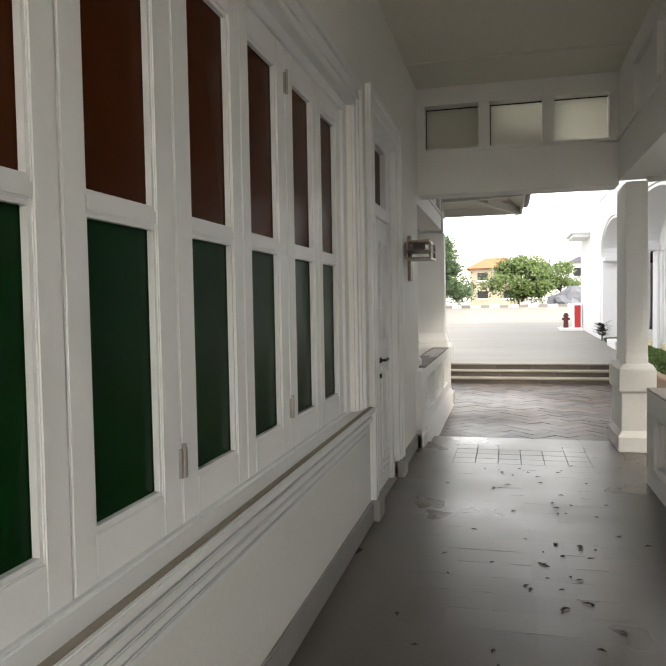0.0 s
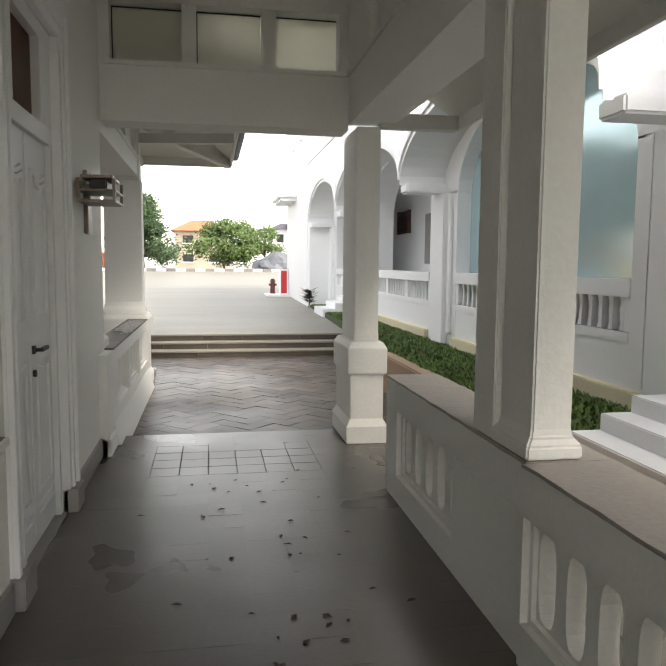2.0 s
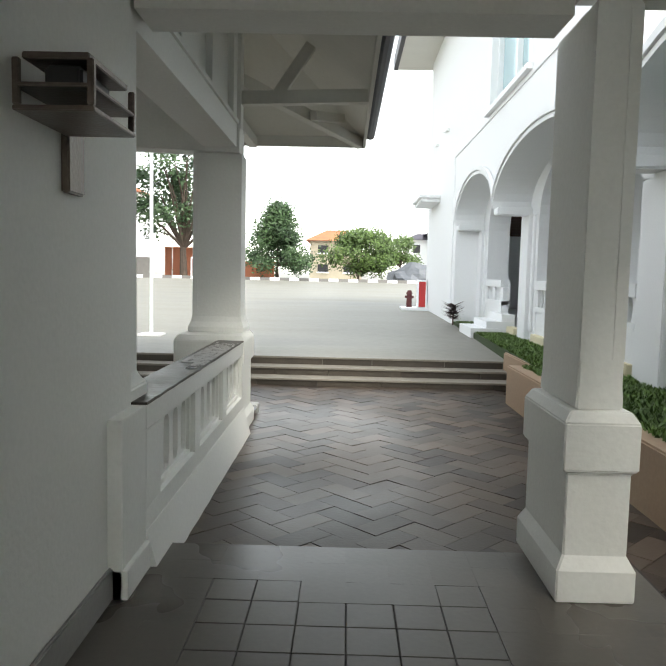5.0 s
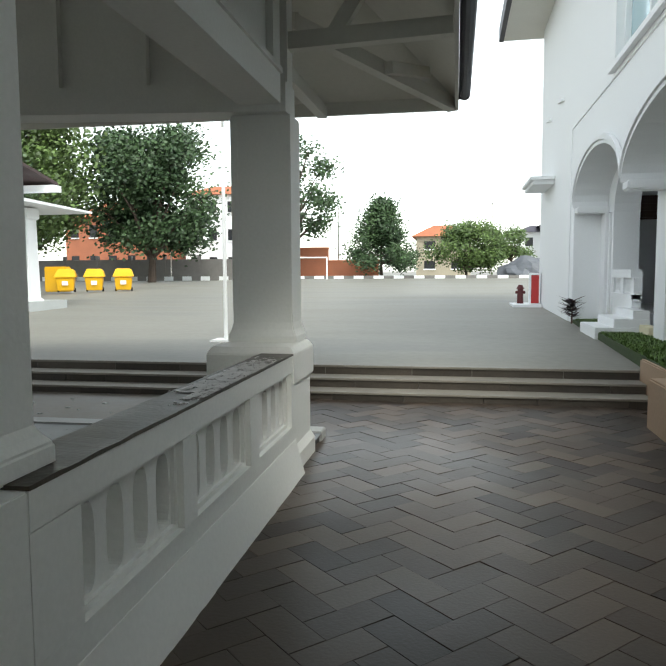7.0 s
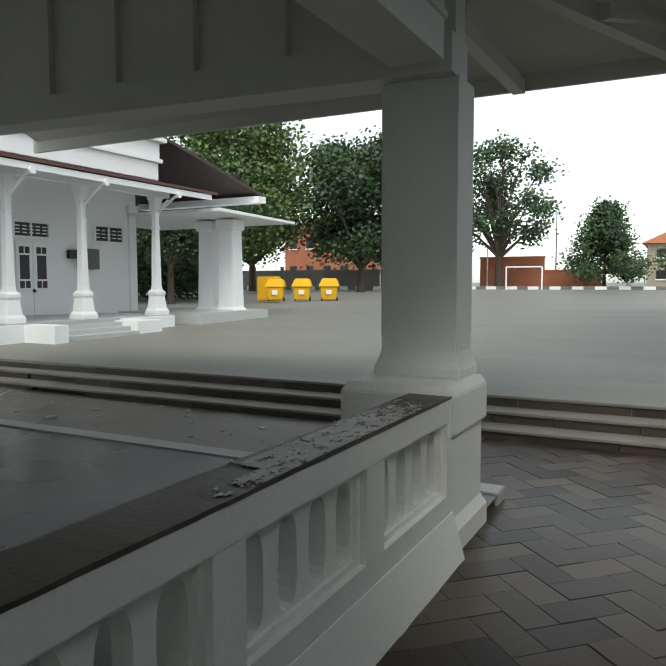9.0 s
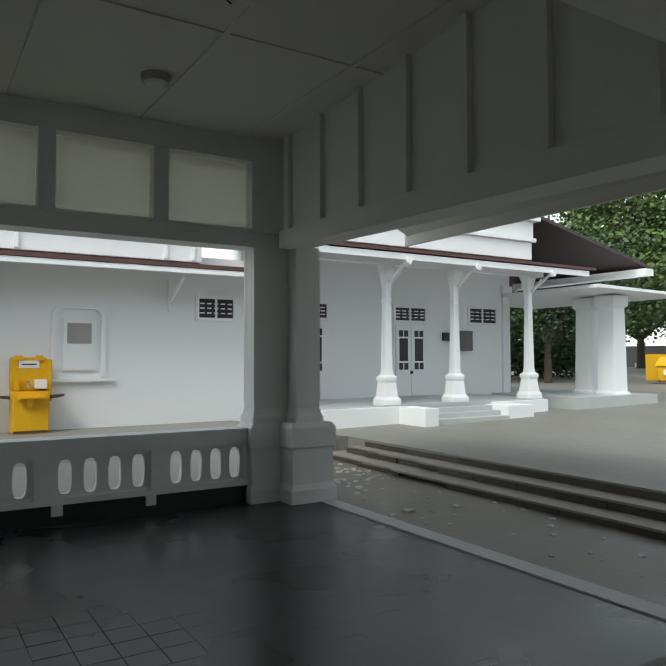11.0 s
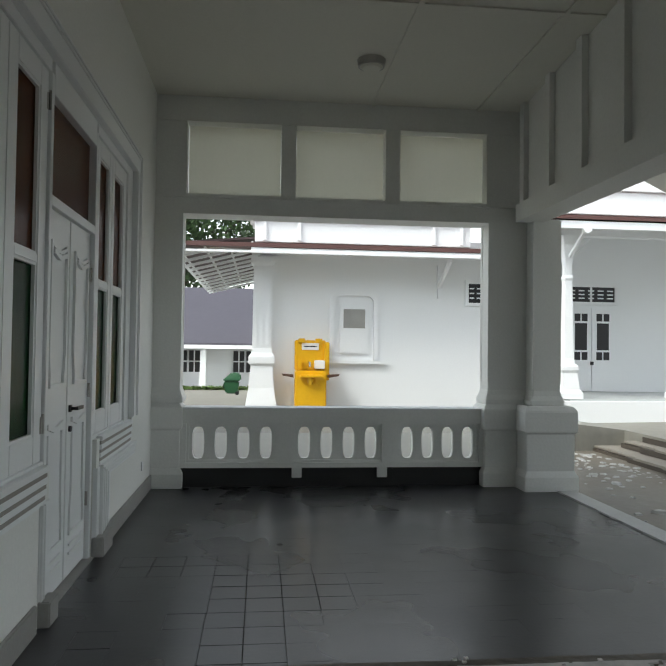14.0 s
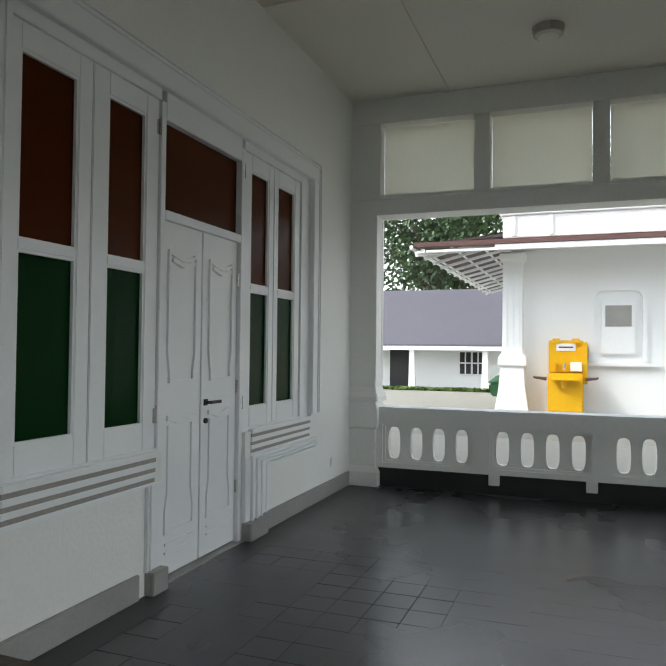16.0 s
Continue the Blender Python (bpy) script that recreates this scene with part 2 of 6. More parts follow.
def oval_panel(bm, put, u0, u1, v0, v1, count, a, b, depth, seg=20):
    """A slab with a row of upright slots cut through it; put(u, v, w) gives the place."""
    step = (u1 - u0) / count
    for i in range(count):
        l, r = u0 + i * step, u0 + (i + 1) * step
        cu, cv, hu, hv = (l + r) / 2, (v0 + v1) / 2, step / 2, (v1 - v0) / 2
        angs = sorted([k * math.tau / seg for k in range(seg)] + [math.atan2(hv * j, hu * s) % math.tau for s in (-1, 1) for j in (-1, 1)])
        inner, outer = [], []
        for t in angs:
            c, s = math.cos(t), math.sin(t)
            e = 0.62
            inner.append((cu + a * math.copysign(abs(c) ** e, c), cv + b * math.copysign(abs(s) ** e, s)))
            k = min(hu / abs(c) if abs(c) > 1e-6 else 1e9, hv / abs(s) if abs(s) > 1e-6 else 1e9)
            outer.append((cu + k * c, cv + k * s))
        n = len(angs)
        ri = [[bm.verts.new(put(u, v, w)) for u, v in inner] for w in (0, depth)]
        ro = [[bm.verts.new(put(u, v, w)) for u, v in outer] for w in (0, depth)]
        for k in range(n):
            j = (k + 1) % n
            bm.faces.new((ro[0][k], ro[0][j], ri[0][j], ri[0][k]))
            bm.faces.new((ro[1][j], ro[1][k], ri[1][k], ri[1][j]))
            bm.faces.new((ri[0][k], ri[0][j], ri[1][j], ri[1][k]))
    bmesh.ops.remove_doubles(bm, verts=bm.verts, dist=0.0005)


# ---- ground ----
gx, gy = [-3000, -300, -60, -17, -14, -9.41, -9.4, -7.61, -7.6, 2.5, 2.51, 60, 300, 3000], [-3000, -300, -12, 11.5, 11.51, 12.9, 13.9, 13.91, 24, 26, 59, 300, 3000]
gbm = bmesh.new()
gv = [[gbm.verts.new((x, y, -0.12 if sunk_court(x, y) else plaza_level(x, y))) for x in gx] for y in gy]
for i in range(len(gy) - 1):
    for j in range(len(gx) - 1):
        gbm.faces.new((gv[i][j], gv[i][j + 1], gv[i + 1][j + 1], gv[i + 1][j]))
setting("ground", gbm, PLAZA, "pale worn concrete yard, gently rising")

# added slope whose pale colour brightens the view through the west slots
ramp = bmesh.new()
hexa(ramp, [(-7.7, -6, 0.0), (-6.79, -6, 0.0), (-6.79, 11.2, 0.0), (-7.7, 11.2, 0.0)], [(-7.7, -6, 0.4), (-6.79, -6, 0.12), (-6.79, 11.2, 0.12), (-7.7, 11.2, 0.4)])
setting("added_slope", ramp, SUNLIT_SLOPE, "added slope coloured pale as sunlit ground behind the slots")

# ---- veranda and porch floors ----
setting("floor_veranda", blocks((-0.67, 1.75, -4.0, 7.74, -0.12, -0.008)), GROUT, "grey cement floor of the veranda")
setting("floor_porch", blocks((-6.75, -0.62, 7.42, 11.5, -0.12, -0.008)), GROUT, "dark grey cement floor of the porch")
setting("threshold_1", blocks((-1.0, -0.672, 4.93, 5.91, -0.12, 0.006)), CEMENT, "grey cement door threshold")
setting("threshold_2", blocks((-4.22, -3.19, 7.1, 7.418, -0.12, 0.006)), CEMENT, "grey cement door threshold")
setting("trim_porch_edge", blocks((-6.2, -0.6, 11.42, 11.62, -0.12, 0.012)), EDGE, "pale stone edging strip along the porch", 0.008)
setting("pavement", blocks((-7.6, 2.5, 7.5, 13.9, -0.12, -0.085), (-9.4, -7.6, 11.52, 13.9, -0.12, -0.085)), SAND, "sandy bed under the paving stones")


APRON = material("dusty_concrete", (0.21, 0.183, 0.145), 0.5, vary=0.2, grain=14, stain=1.1, bump=0.2, tint=(0.095, 0.085, 0.072), scratch=0.12)
setting("pavement_apron", blocks((-9.4, -1.2, 11.63, 13.9, -0.084, -0.066), (-9.4, -6.8, 11.52, 11.63, -0.084, -0.066)), APRON, "worn dusty concrete apron below the yard steps")


# ---- walls of the house ----
def wall_slab(name, rows, mat=PLASTER, label="white plastered masonry wall"):
    return setting(name, blocks(*rows), mat, label)


# west wall: window opening y 0.2..4.3, door opening y 4.97..5.87
WX = -0.67
wall_slab("wall_west", [(-1.0, WX, -4, 0.3, 0, 3.62), (-1.0, WX, 0.3, 4.3, 0, 0.66), (-1.0, WX, 0.3, 4.3, 2.62, 3.62), (-1.0, WX, 4.3, 4.93, 0, 3.62), (-1.0, WX, 4.93, 5.91, 2.68, 3.62), (-1.0, WX, 5.91, 7.42, 0, 3.9)])
NY = 7.42
wall_slab("wall_north", [(-1.97, -1.0, 7.1, NY, 0, 3.9), (-3.19, -1.97, 7.1, NY, 0, 0.765), (-5.45, -1.97, 7.1, NY, 2.86, 3.9), (-5.45, -4.22, 7.1, NY, 0, 0.765), (-7.0, -5.45, 7.1, NY, 0, 3.9)])
# unseen shell closing the rooms, with their shade put into its colour
wall_slab("wall_room_back", [(-7.0, -1.0, -4.2, -4.0, 0, 3.9), (-7.2, -7.0, -4.2, 7.42, 0, 3.9)], ROOM_SHADE, "unseen room wall coloured dark for shade")
setting("floor_room", blocks((-7.0, -1.0, -4, 7.1, -0.12, -0.004)), ROOM_SHADE, "unseen room floor coloured dark for shade")
setting("ceiling_room", blocks((-7.2, -0.67, -4.2, 7.42, 3.92, 4.0)), ROOM_SHADE, "unseen room ceiling coloured dark for shade")
setting("ceiling_veranda", blocks((-0.67, 1.75, -4.2, 7.5, 3.62, 3.7), *[(-0.67, 1.27, y - 0.02, y + 0.02, 3.606, 3.62) for y in (0.4, 2.0, 3.6, 5.2, 6.7)], *[(x - 0.02, x + 0.02, -4.0, 7.4, 3.607, 3.62) for x in (0.3,)]), CEIL, "off-white boarded ceiling with cover strips")
setting("ceiling_porch", blocks((-6.62, -0.6, 7.42, 11.5, 3.9, 3.98), *[(-6.5, -0.7, y - 0.02, y + 0.02, 3.886, 3.9) for y in (8.4, 9.6, 10.7)], *[(x - 0.02, x + 0.02, 7.44, 11.2, 3.887, 3.9) for x in (-2.4, -4.4)]), CEIL, "off-white boarded porch ceiling with cover strips")

# skirting
SK = 0.14
setting("baseboard_west", blocks((WX, WX + 0.022, -4, 4.72, 0, SK), (WX, WX + 0.022, 6.1, 7.45, 0, SK)), CEMENT, "rough grey cement skirting", 0.006)
setting("baseboard_north", blocks((-2.98, -0.69, NY, NY + 0.022, 0, SK), (-6.5, -4.5, NY, NY + 0.022, 0, SK)), CEMENT, "rough grey cement skirting", 0.006)


# ---- panelled beams ----
def framed_beam(name, a, b, z0, z1, ztop, t, panels, pz0, pz1, label, proud=0.05, thin=False):
    """A lintel from a to b (x, y) with a panelled frieze above; panels are spans along it, in metres."""
    a, b = Vector((*a, 0)), Vector((*b, 0))
    d = (b - a).normalized()
    n = Vector((-d.y, d.x, 0))
    L = (b - a).length

    def blk(bm, s0, s1, w0, w1, lo, hi):
        p = [a + d * s + n * w for s, w in ((s0, w0), (s1, w0), (s1, w1), (s0, w1))]
        hexa(bm, [q + Vector((0, 0, lo)) for q in p], [q + Vector((0, 0, hi)) for q in p])
    bm = bmesh.new()
    blk(bm, 0, L, -t / 2, t / 2, z0, z1)
    if not thin:
        blk(bm, 0, L, -t / 2 + proud, t / 2 - proud, z1, ztop)
    ob = setting(name, bm, PLASTER, label)
    if thin:
        for s0, s1 in panels:
            pb = bmesh.new()
            blk(pb, s0 + 0.008, s1 - 0.004, -0.006, 0.006, pz0 + 0.004, pz1 - 0.008)
            part("thin_panel", pb, BOARD, ob, "thin pale board panel")
            if ztop < 3.7:
                pb = bmesh.new()
                blk(pb, s0 + 0.002, s1 - 0.002, -0.012, 0.012, pz1 - 0.014, pz1 - 0.004)
                blk(pb, s0 + 0.001, s0 + 0.009, -0.012, 0.012, pz0 + 0.004, pz1 - 0.015)
                part("open_joint", pb, BLACK, ob, "dark gap round the panel")
    fr = bmesh.new()
    h = t / 2
    proud = h if thin else proud
    edges = [0] + [s for p in panels for s in p] + [L]
    for s0, s1 in zip(edges[::2], edges[1::2]):
        for sg in (-1, 1):
            blk(fr, s0, s1, min(sg * h, sg * (h - proud)), max(sg * h, sg * (h - proud)), z1, pz1 - 0.003)
    for sg in (-1, 1):
        blk(fr, 0, L, min(sg * h, sg * (h - proud)), max(sg * h, sg * (h - proud)), pz1, ztop)
        if pz0 > z1 + 0.01:
            for p in panels:
                blk(fr, *p, min(sg * h, sg * (h - proud)), max(sg * h, sg * (h - proud)), z1, pz0)
        blk(fr, 0, L, min(sg * h, sg * (h + 0.02)), max(sg * h, sg * (h + 0.02)), z1 - 0.02, z1 + 0.015)
    part("frieze_frame", fr, PLASTER, ob)
    return ob


framed_beam("beam_veranda_end", (-0.67, 7.62), (1.27, 7.62), 2.54, 2.98, 3.62, 0.3, [(0.08, 0.62), (0.73, 1.24), (1.35, 1.86)], 3.0, 3.44, "white beam with three sunk panels over the veranda end", thin=True)
framed_beam("beam_veranda_side", (1.45, -4.0), (1.45, 7.47), 2.58, 2.98, 3.62, 0.36, [(0.4 + i * 0.95, 1.2 + i * 0.95) for i in range(11)], 3.0, 3.44, "white panelled beam over the veranda columns")
framed_beam("beam_porch_west", (-6.65, 7.42), (-6.65, 11.38), 2.72, 2.9, 3.9, 0.3, [(0.3, 1.24), (1.39, 2.31), (2.46, 3.38)], 2.91, 3.65, "white beam with three sunk panels at the porch end", thin=True)
framed_beam("beam_porch_east", (-0.86, 7.42), (-0.86, 10.6), 2.5, 2.72, 3.9, 0.3, [(0.25, 1.1), (1.25, 2.05), (2.2, 3.0)], 2.76, 3.6, "white panelled beam over the balustrade")

nb = bmesh.new()
hexa(nb, [(-6.42, 11.08, 2.72), (-6.42, 11.36, 2.72), (-6.42, 11.36, 2.9), (-6.42, 11.08, 2.9)], [(-0.7, 10.7, 2.47), (-0.7, 10.98, 2.47), (-0.7, 10.98, 2.68), (-0.7, 10.7, 2.68)])
hexa(nb, [(-6.42, 11.14, 2.9), (-6.42, 11.3, 2.9), (-6.42, 11.3, 3.9), (-6.42, 11.14, 3.9)], [(-0.7, 10.76, 2.68), (-0.7, 10.92, 2.68), (-0.7, 10.92, 3.9), (-0.7, 10.76, 3.9)])
bnorth = setting("beam_porch_north", nb, PLASTER, "white panelled beam across the open porch front")
for k in range(8):
    f = (k + 0.15) / 7.6
    x, y = -6.35 + 5.6 * f, 11.08 - 0.38 * f
    part("stile", blocks((x - 0.05, x + 0.05, y, y + 0.28, 2.9 - 0.22 * f, 3.9)), PLASTER, bnorth)

# ---- columns ----
def column(name, cx, cy, hx, hy, ztop, label, ped=0.82, grow=0.09, z0=0.0, ped_at=None, flare=0.035):
    ob = thing(name, label, "column", "square columns", "structure")
    bm = bmesh.new()
    py, ph = ped_at or (cy, hy + grow)
    hy, sy, cy, oy = ph - grow, hy, py, cy
    tower(bm, cx, cy, [(z0, hx + grow + 0.02, hy + grow + 0.02), (z0 + 0.14, hx + grow + 0.02, hy + grow + 0.02), (z0 + 0.2, hx + grow - 0.012, hy + grow - 0.012), (ped - 0.27, hx + grow - 0.012, hy + grow - 0.012), (ped - 0.255, hx + grow + 0.012, hy + grow + 0.012), (ped - 0.05, hx + grow + 0.012, hy + grow + 0.012), (ped, hx + grow - 0.02, hy + grow - 0.02)])
    part("pedestal", bm, PLASTER, ob, bevel=0.006)
    hy, cy = sy, oy
    bm = bmesh.new()
    tower(bm, cx, cy, [(ped, hx + flare, hy + flare), (ped + 0.05, hx + flare, hy + flare), (ped + 0.1, hx + flare * 0.4, hy + flare * 0.4), (ped + 0.15, hx + 0.002, hy + 0.002), (ztop, hx, hy)])
    part("shaft", bm, PLASTER, ob, bevel=0.008)
    bm = bmesh.new()
    for sx in (-1, 1):
        for sy in (-1, 1):
            box(bm, *sorted((cx + sx * hx, cx + sx * (hx - 0.05))), *sorted((cy + sy * (hy + 0.006), cy + sy * (hy - 0.05))), ped + 0.22, ztop - 0.02)
    part("corner_bead", bm, PLASTER, ob)
    return ob


column("column", 1.4, 7.55, 0.095, 0.27, 2.54, "white plastered square column on a stepped pedestal", 0.83, 0.055, flare=0.006)
column("column", -0.915, 10.94, 0.225, 0.14, 2.48, "white plastered square column at the balustrade end", 0.82, 0.08, -0.09, (10.78, 0.32))
column("column", -6.42, 11.37, 0.13, 0.14, 2.74, "white plastered square column at the open porch corner", 0.84, 0.12)
column("column", -6.62, 11.03, 0.13, 0.205, 2.74, "white plastered pier against the porch corner", 0.84, 0.05)
column("column", -6.62, 7.55, 0.13, 0.14, 2.74, "white plastered pier against the house wall", 0.84, 0.02)
pr_ = thing("column", "white plastered pier at the end of the house wall", "column", "square columns", "structure")
bm = bmesh.new()
tower(bm, -0.86, 7.545, [(0.775, 0.19, 0.14), (0.84, 0.19, 0.14), (0.87, 0.165, 0.115), (0.9, 0.15, 0.1), (2.52, 0.15, 0.1)])
part("shaft", bm, PLASTER, pr_, bevel=0.008)
bm = bmesh.new()
box(bm, -0.7, -0.6075, 7.1, 7.4445, 0.0, 0.766)
box(bm, -0.7, -0.585, 7.1, 7.4445, 0.0, 0.13)
setting("wall_pier_foot", bm, PLASTER, "white plaster foot of the pier", 0.004)
for cy in (4.3, 0.6, -2.6):
    cb = thing("column", "white plastered square column standing on the balustrade", "column", "square columns", "structure")
    bm = bmesh.new()
    tower(bm, 1.378, cy - 0.06, [(0.752, 0.11, 0.17), (0.8, 0.11, 0.17), (0.83, 0.085, 0.145), (0.86, 0.078, 0.14), (2.59, 0.078, 0.14)])
    part("shaft", bm, PLASTER, cb, bevel=0.008)
    part("pier", blocks((1.273, 1.55, cy + 0.085, cy + 0.3, 0.752, 2.59)), PLASTER, cb, bevel=0.006)


# ---- balustrades ----
def balustrade(name, axis, face, back, s0, s1, top, panels, pz, base, label, cap_label, cap=STONECAP, base_grow=0.0, cap_back=None):
    """A parapet along y (axis 1) between the planes face and back, with slotted panels."""
    ob = thing(name, label, "balustrade", kind="structure")
    lo, hi = min(face, back), max(face, back)
    sgn = 1 if face > back else -1
    part("foot_rail", blocks((lo, hi, s0, s1, base, pz[0])), PLASTER, ob)
    part("top_rail", blocks((lo, hi, s0, s1, pz[1], top - 0.013)), PLASTER, ob, bevel=0.003)
    edges = [s0] + [s for p in panels for s in p] + [s1]
    for a, b in zip(edges[::2], edges[1::2]):
        part("upright", blocks((lo, hi, a, b, pz[0] + 0.001, pz[1] - 0.001)), PLASTER, ob)
    for a, b in panels:
        bm = bmesh.new()
        dep, ow = 0.07, 0.061
        w0 = min(face - sgn * 0.05, face - sgn * (0.05 + dep))
        oval_panel(bm, lambda u, v, w: (w0 + w, u, v), a + 0.0005, b - 0.0005, pz[0] + 0.0005, pz[1] - 0.0005, max(4, round((b - a) / 0.205)), ow, (pz[1] - pz[0]) / 2 - 0.035, dep)
        part("slotted_panel", bm, PLASTER, ob)
        bm = bmesh.new()
        for f in (face,):
            x0, x1 = sorted((f - sgn * 0.03, f - sgn * 0.05))
            for q in ((a, a + 0.025, pz[0], pz[1]), (b - 0.025, b, pz[0], pz[1]), (a + 0.025, b - 0.025, pz[0], pz[0] + 0.025), (a + 0.025, b - 0.025, pz[1] - 0.025, pz[1])):
                box(bm, x0, x1, *q)
        part("panel_moulding", bm, PLASTER, ob)
    if cap_back is not None:
        lo, hi = min(face, cap_back), max(face, cap_back)
    bm = bmesh.new()
    n = 60
    rows = []
    for i in range(n + 1):
        y = s0 + (s1 - s0) * i / n
        w = 0.005 * noise.noise((y * 9, face, 3))
        rows.append([bm.verts.new(p) for p in ((lo - 0.004 - w, y, top - 0.013), (hi + 0.004 + w, y, top - 0.013), (hi + 0.002 + w, y, top + 0.004 * noise.noise((y * 8, 1, 1))), (lo - 0.002 - w, y, top + 0.004 * noise.noise((y * 8, 5, 1))))])
    for a, b in zip(rows, rows[1:]):
        for k in range(4):
            j = (k + 1) % 4
            bm.faces.new((a[k], a[j], b[j], b[k]))
    bm.faces.new(rows[0])
    bm.faces.new(rows[-1][::-1])
    part("rail_cap", bm, cap, ob, cap_label)
    if base_grow:
        bm = bmesh.new()
        f = face + sgn * base_grow
        hexa(bm, [(face, s0, base), (f, s0, base), (f, s1, base), (face, s1, base)], [(face, s0, base + 0.26), (face + sgn * 0.004, s0, base + 0.26), (face + sgn * 0.004, s1, base + 0.26), (face, s1, base + 0.26)])
        part("plinth", bm, PLASTER, ob)
    return ob


balustrade("balustrade", 1, -0.607, -0.83, 7.445, 10.5, 0.78, [(7.70, 8.49), (8.64, 9.44), (9.61, 10.4)], (0.275, 0.65), -0.09, "white balustrade with slotted panels beside the porch", "flaking weathered stone rail top", base_grow=0.075)
# flaking limewash left on the rail top
fl = bmesh.new()
cell_x, cell_y = 0.0055, 0.008
for j in range(345):
    y = 7.47 + cell_y * j
    keep = 1.0 * math.exp(-((y - 9.2) / 0.86) ** 4) - 0.1
    for i in range(42):
        x = -0.838 + cell_x * i
        edge = 0.2 * (0.5 - abs(i / 41 - 0.5)) - (0.9 if x < -0.795 else 0.0) - (0.9 if y < 8.85 and x < -0.7 else 0.0) - (0.45 if y < 8.72 else 0.0)
        v = 0.7 * noise.noise((x * 26, y * 15, 1)) + 0.7 * noise.noise((x * 70, y * 42, 4)) + 0.45 * noise.noise((x * 150, y * 95, 9))
        if v + keep + edge < 0.62:
            continue
        z = 0.7855 + 0.002 * noise.noise((x * 30, y * 25, 7))
        q = [fl.verts.new((x + dx, y + dy, z)) for dx, dy in ((0, 0), (cell_x, 0), (cell_x, cell_y), (0, cell_y))]
        fl.faces.new(q)
bmesh.ops.remove_doubles(fl, verts=fl.verts, dist=0.002)
bmesh.ops.solidify(fl, geom=fl.faces[:], thickness=0.003)
part("limewash_flakes", fl, FLAKE, bpy.data.objects["balustrade"], "pale flaking limewash", kind="stuff")
balustrade("balustrade", 1, -6.52, -6.645, 7.68, 10.85, 0.79, [(7.76, 8.66), (8.82, 9.73), (9.89, 10.74)], (0.24, 0.63), 0.19, "white balustrade with slotted panels at the porch end", "sunlit white rail top", PLASTER_OUT, cap_back=-6.78)
for y in (8.86, 9.73):
    part("foot_block", blocks((-6.6, -6.515, y - 0.05, y + 0.05, 0.09, 0.1895)), PLASTER, bpy.data.objects["balustrade.001"], bevel=0.004)
setting("baseboard_porch_west", blocks((-6.75, -6.55, 7.42, 11.0, 0, 0.188), (-6.5, -6.45, 10.9, 11.0, 0, 0.13)), BLACKSKIRT, "dark stone skirting under the balustrade")
balustrade("balustrade", 1, 1.27, 1.4, 4.06, 6.08, 0.75, [(4.83, 5.83)], (0.16, 0.56), -0.0, "white veranda balustrade with slotted panels", "worn grey rail top", CAP_GROOVE_GREY, cap_back=1.6)
balustrade("balustrade", 1, 1.25, 1.4, 0.75, 4.055, 0.75, [(0.85, 1.65), (1.9, 2.88), (3.07, 4.04)], (0.16, 0.56), -0.0, "white veranda balustrade with slotted panels", "worn grey rail top", CAP_GROOVE_GREY, cap_back=1.6)
balustrade("balustrade", 1, 1.27, 1.4, -3.9, 0.45, 0.75, [(-3.5, -2.4), (-2.0, -0.9), (-0.6, 0.3)], (0.16, 0.56), -0.0, "white veranda balustrade with slotted panels", "worn grey rail top", CAP_GROOVE_GREY, cap_back=1.6)
setting("wall_veranda_pier", blocks((1.25, 1.62, 0.45, 0.75, 0, 0.752)), PLASTER, "white pier under the veranda column", 0.006)

# ---- steps up to the yard ----
for i in range(3):
    st = thing("step", "worn dark stone step with a pale tread edge", "step", "yard steps", "structure")
    y, z = 13.3 + 0.3 * i, -0.085 + 0.108 * i
    bm = bmesh.new()
    x = -9.4 + 0.25 * i
    random.seed(20 + i)
    while x < 2.5:
        w = min(random.uniform(0.5, 1.1), 2.5 - x)
        worn = random.uniform(0.03, 0.14) if x < -7.2 else 0.0
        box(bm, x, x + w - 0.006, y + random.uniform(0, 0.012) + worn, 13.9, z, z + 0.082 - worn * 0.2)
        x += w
    # riser fronts take a darker colour than the treads
    part("riser", bm, STEPDARK, st, "darker stone riser")
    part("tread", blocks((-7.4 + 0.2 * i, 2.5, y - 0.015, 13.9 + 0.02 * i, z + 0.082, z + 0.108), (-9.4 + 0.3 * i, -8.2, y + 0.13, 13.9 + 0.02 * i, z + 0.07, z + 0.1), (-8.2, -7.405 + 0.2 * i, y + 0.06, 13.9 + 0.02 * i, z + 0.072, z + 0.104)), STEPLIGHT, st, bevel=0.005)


# ---- doors and windows ----
def wbox(bm, put, u0, u1, v0, v1, w0, w1):
    a, b = put(u0, v0, w0), put(u1, v1, w1)
    box(bm, *sorted((a[0], b[0])), *sorted((a[1], b[1])), *sorted((a[2], b[2])))


def west(u, v, w):
    return (WX + w, u, v)


def north(u, v, w):
    return (u, NY + w, v)


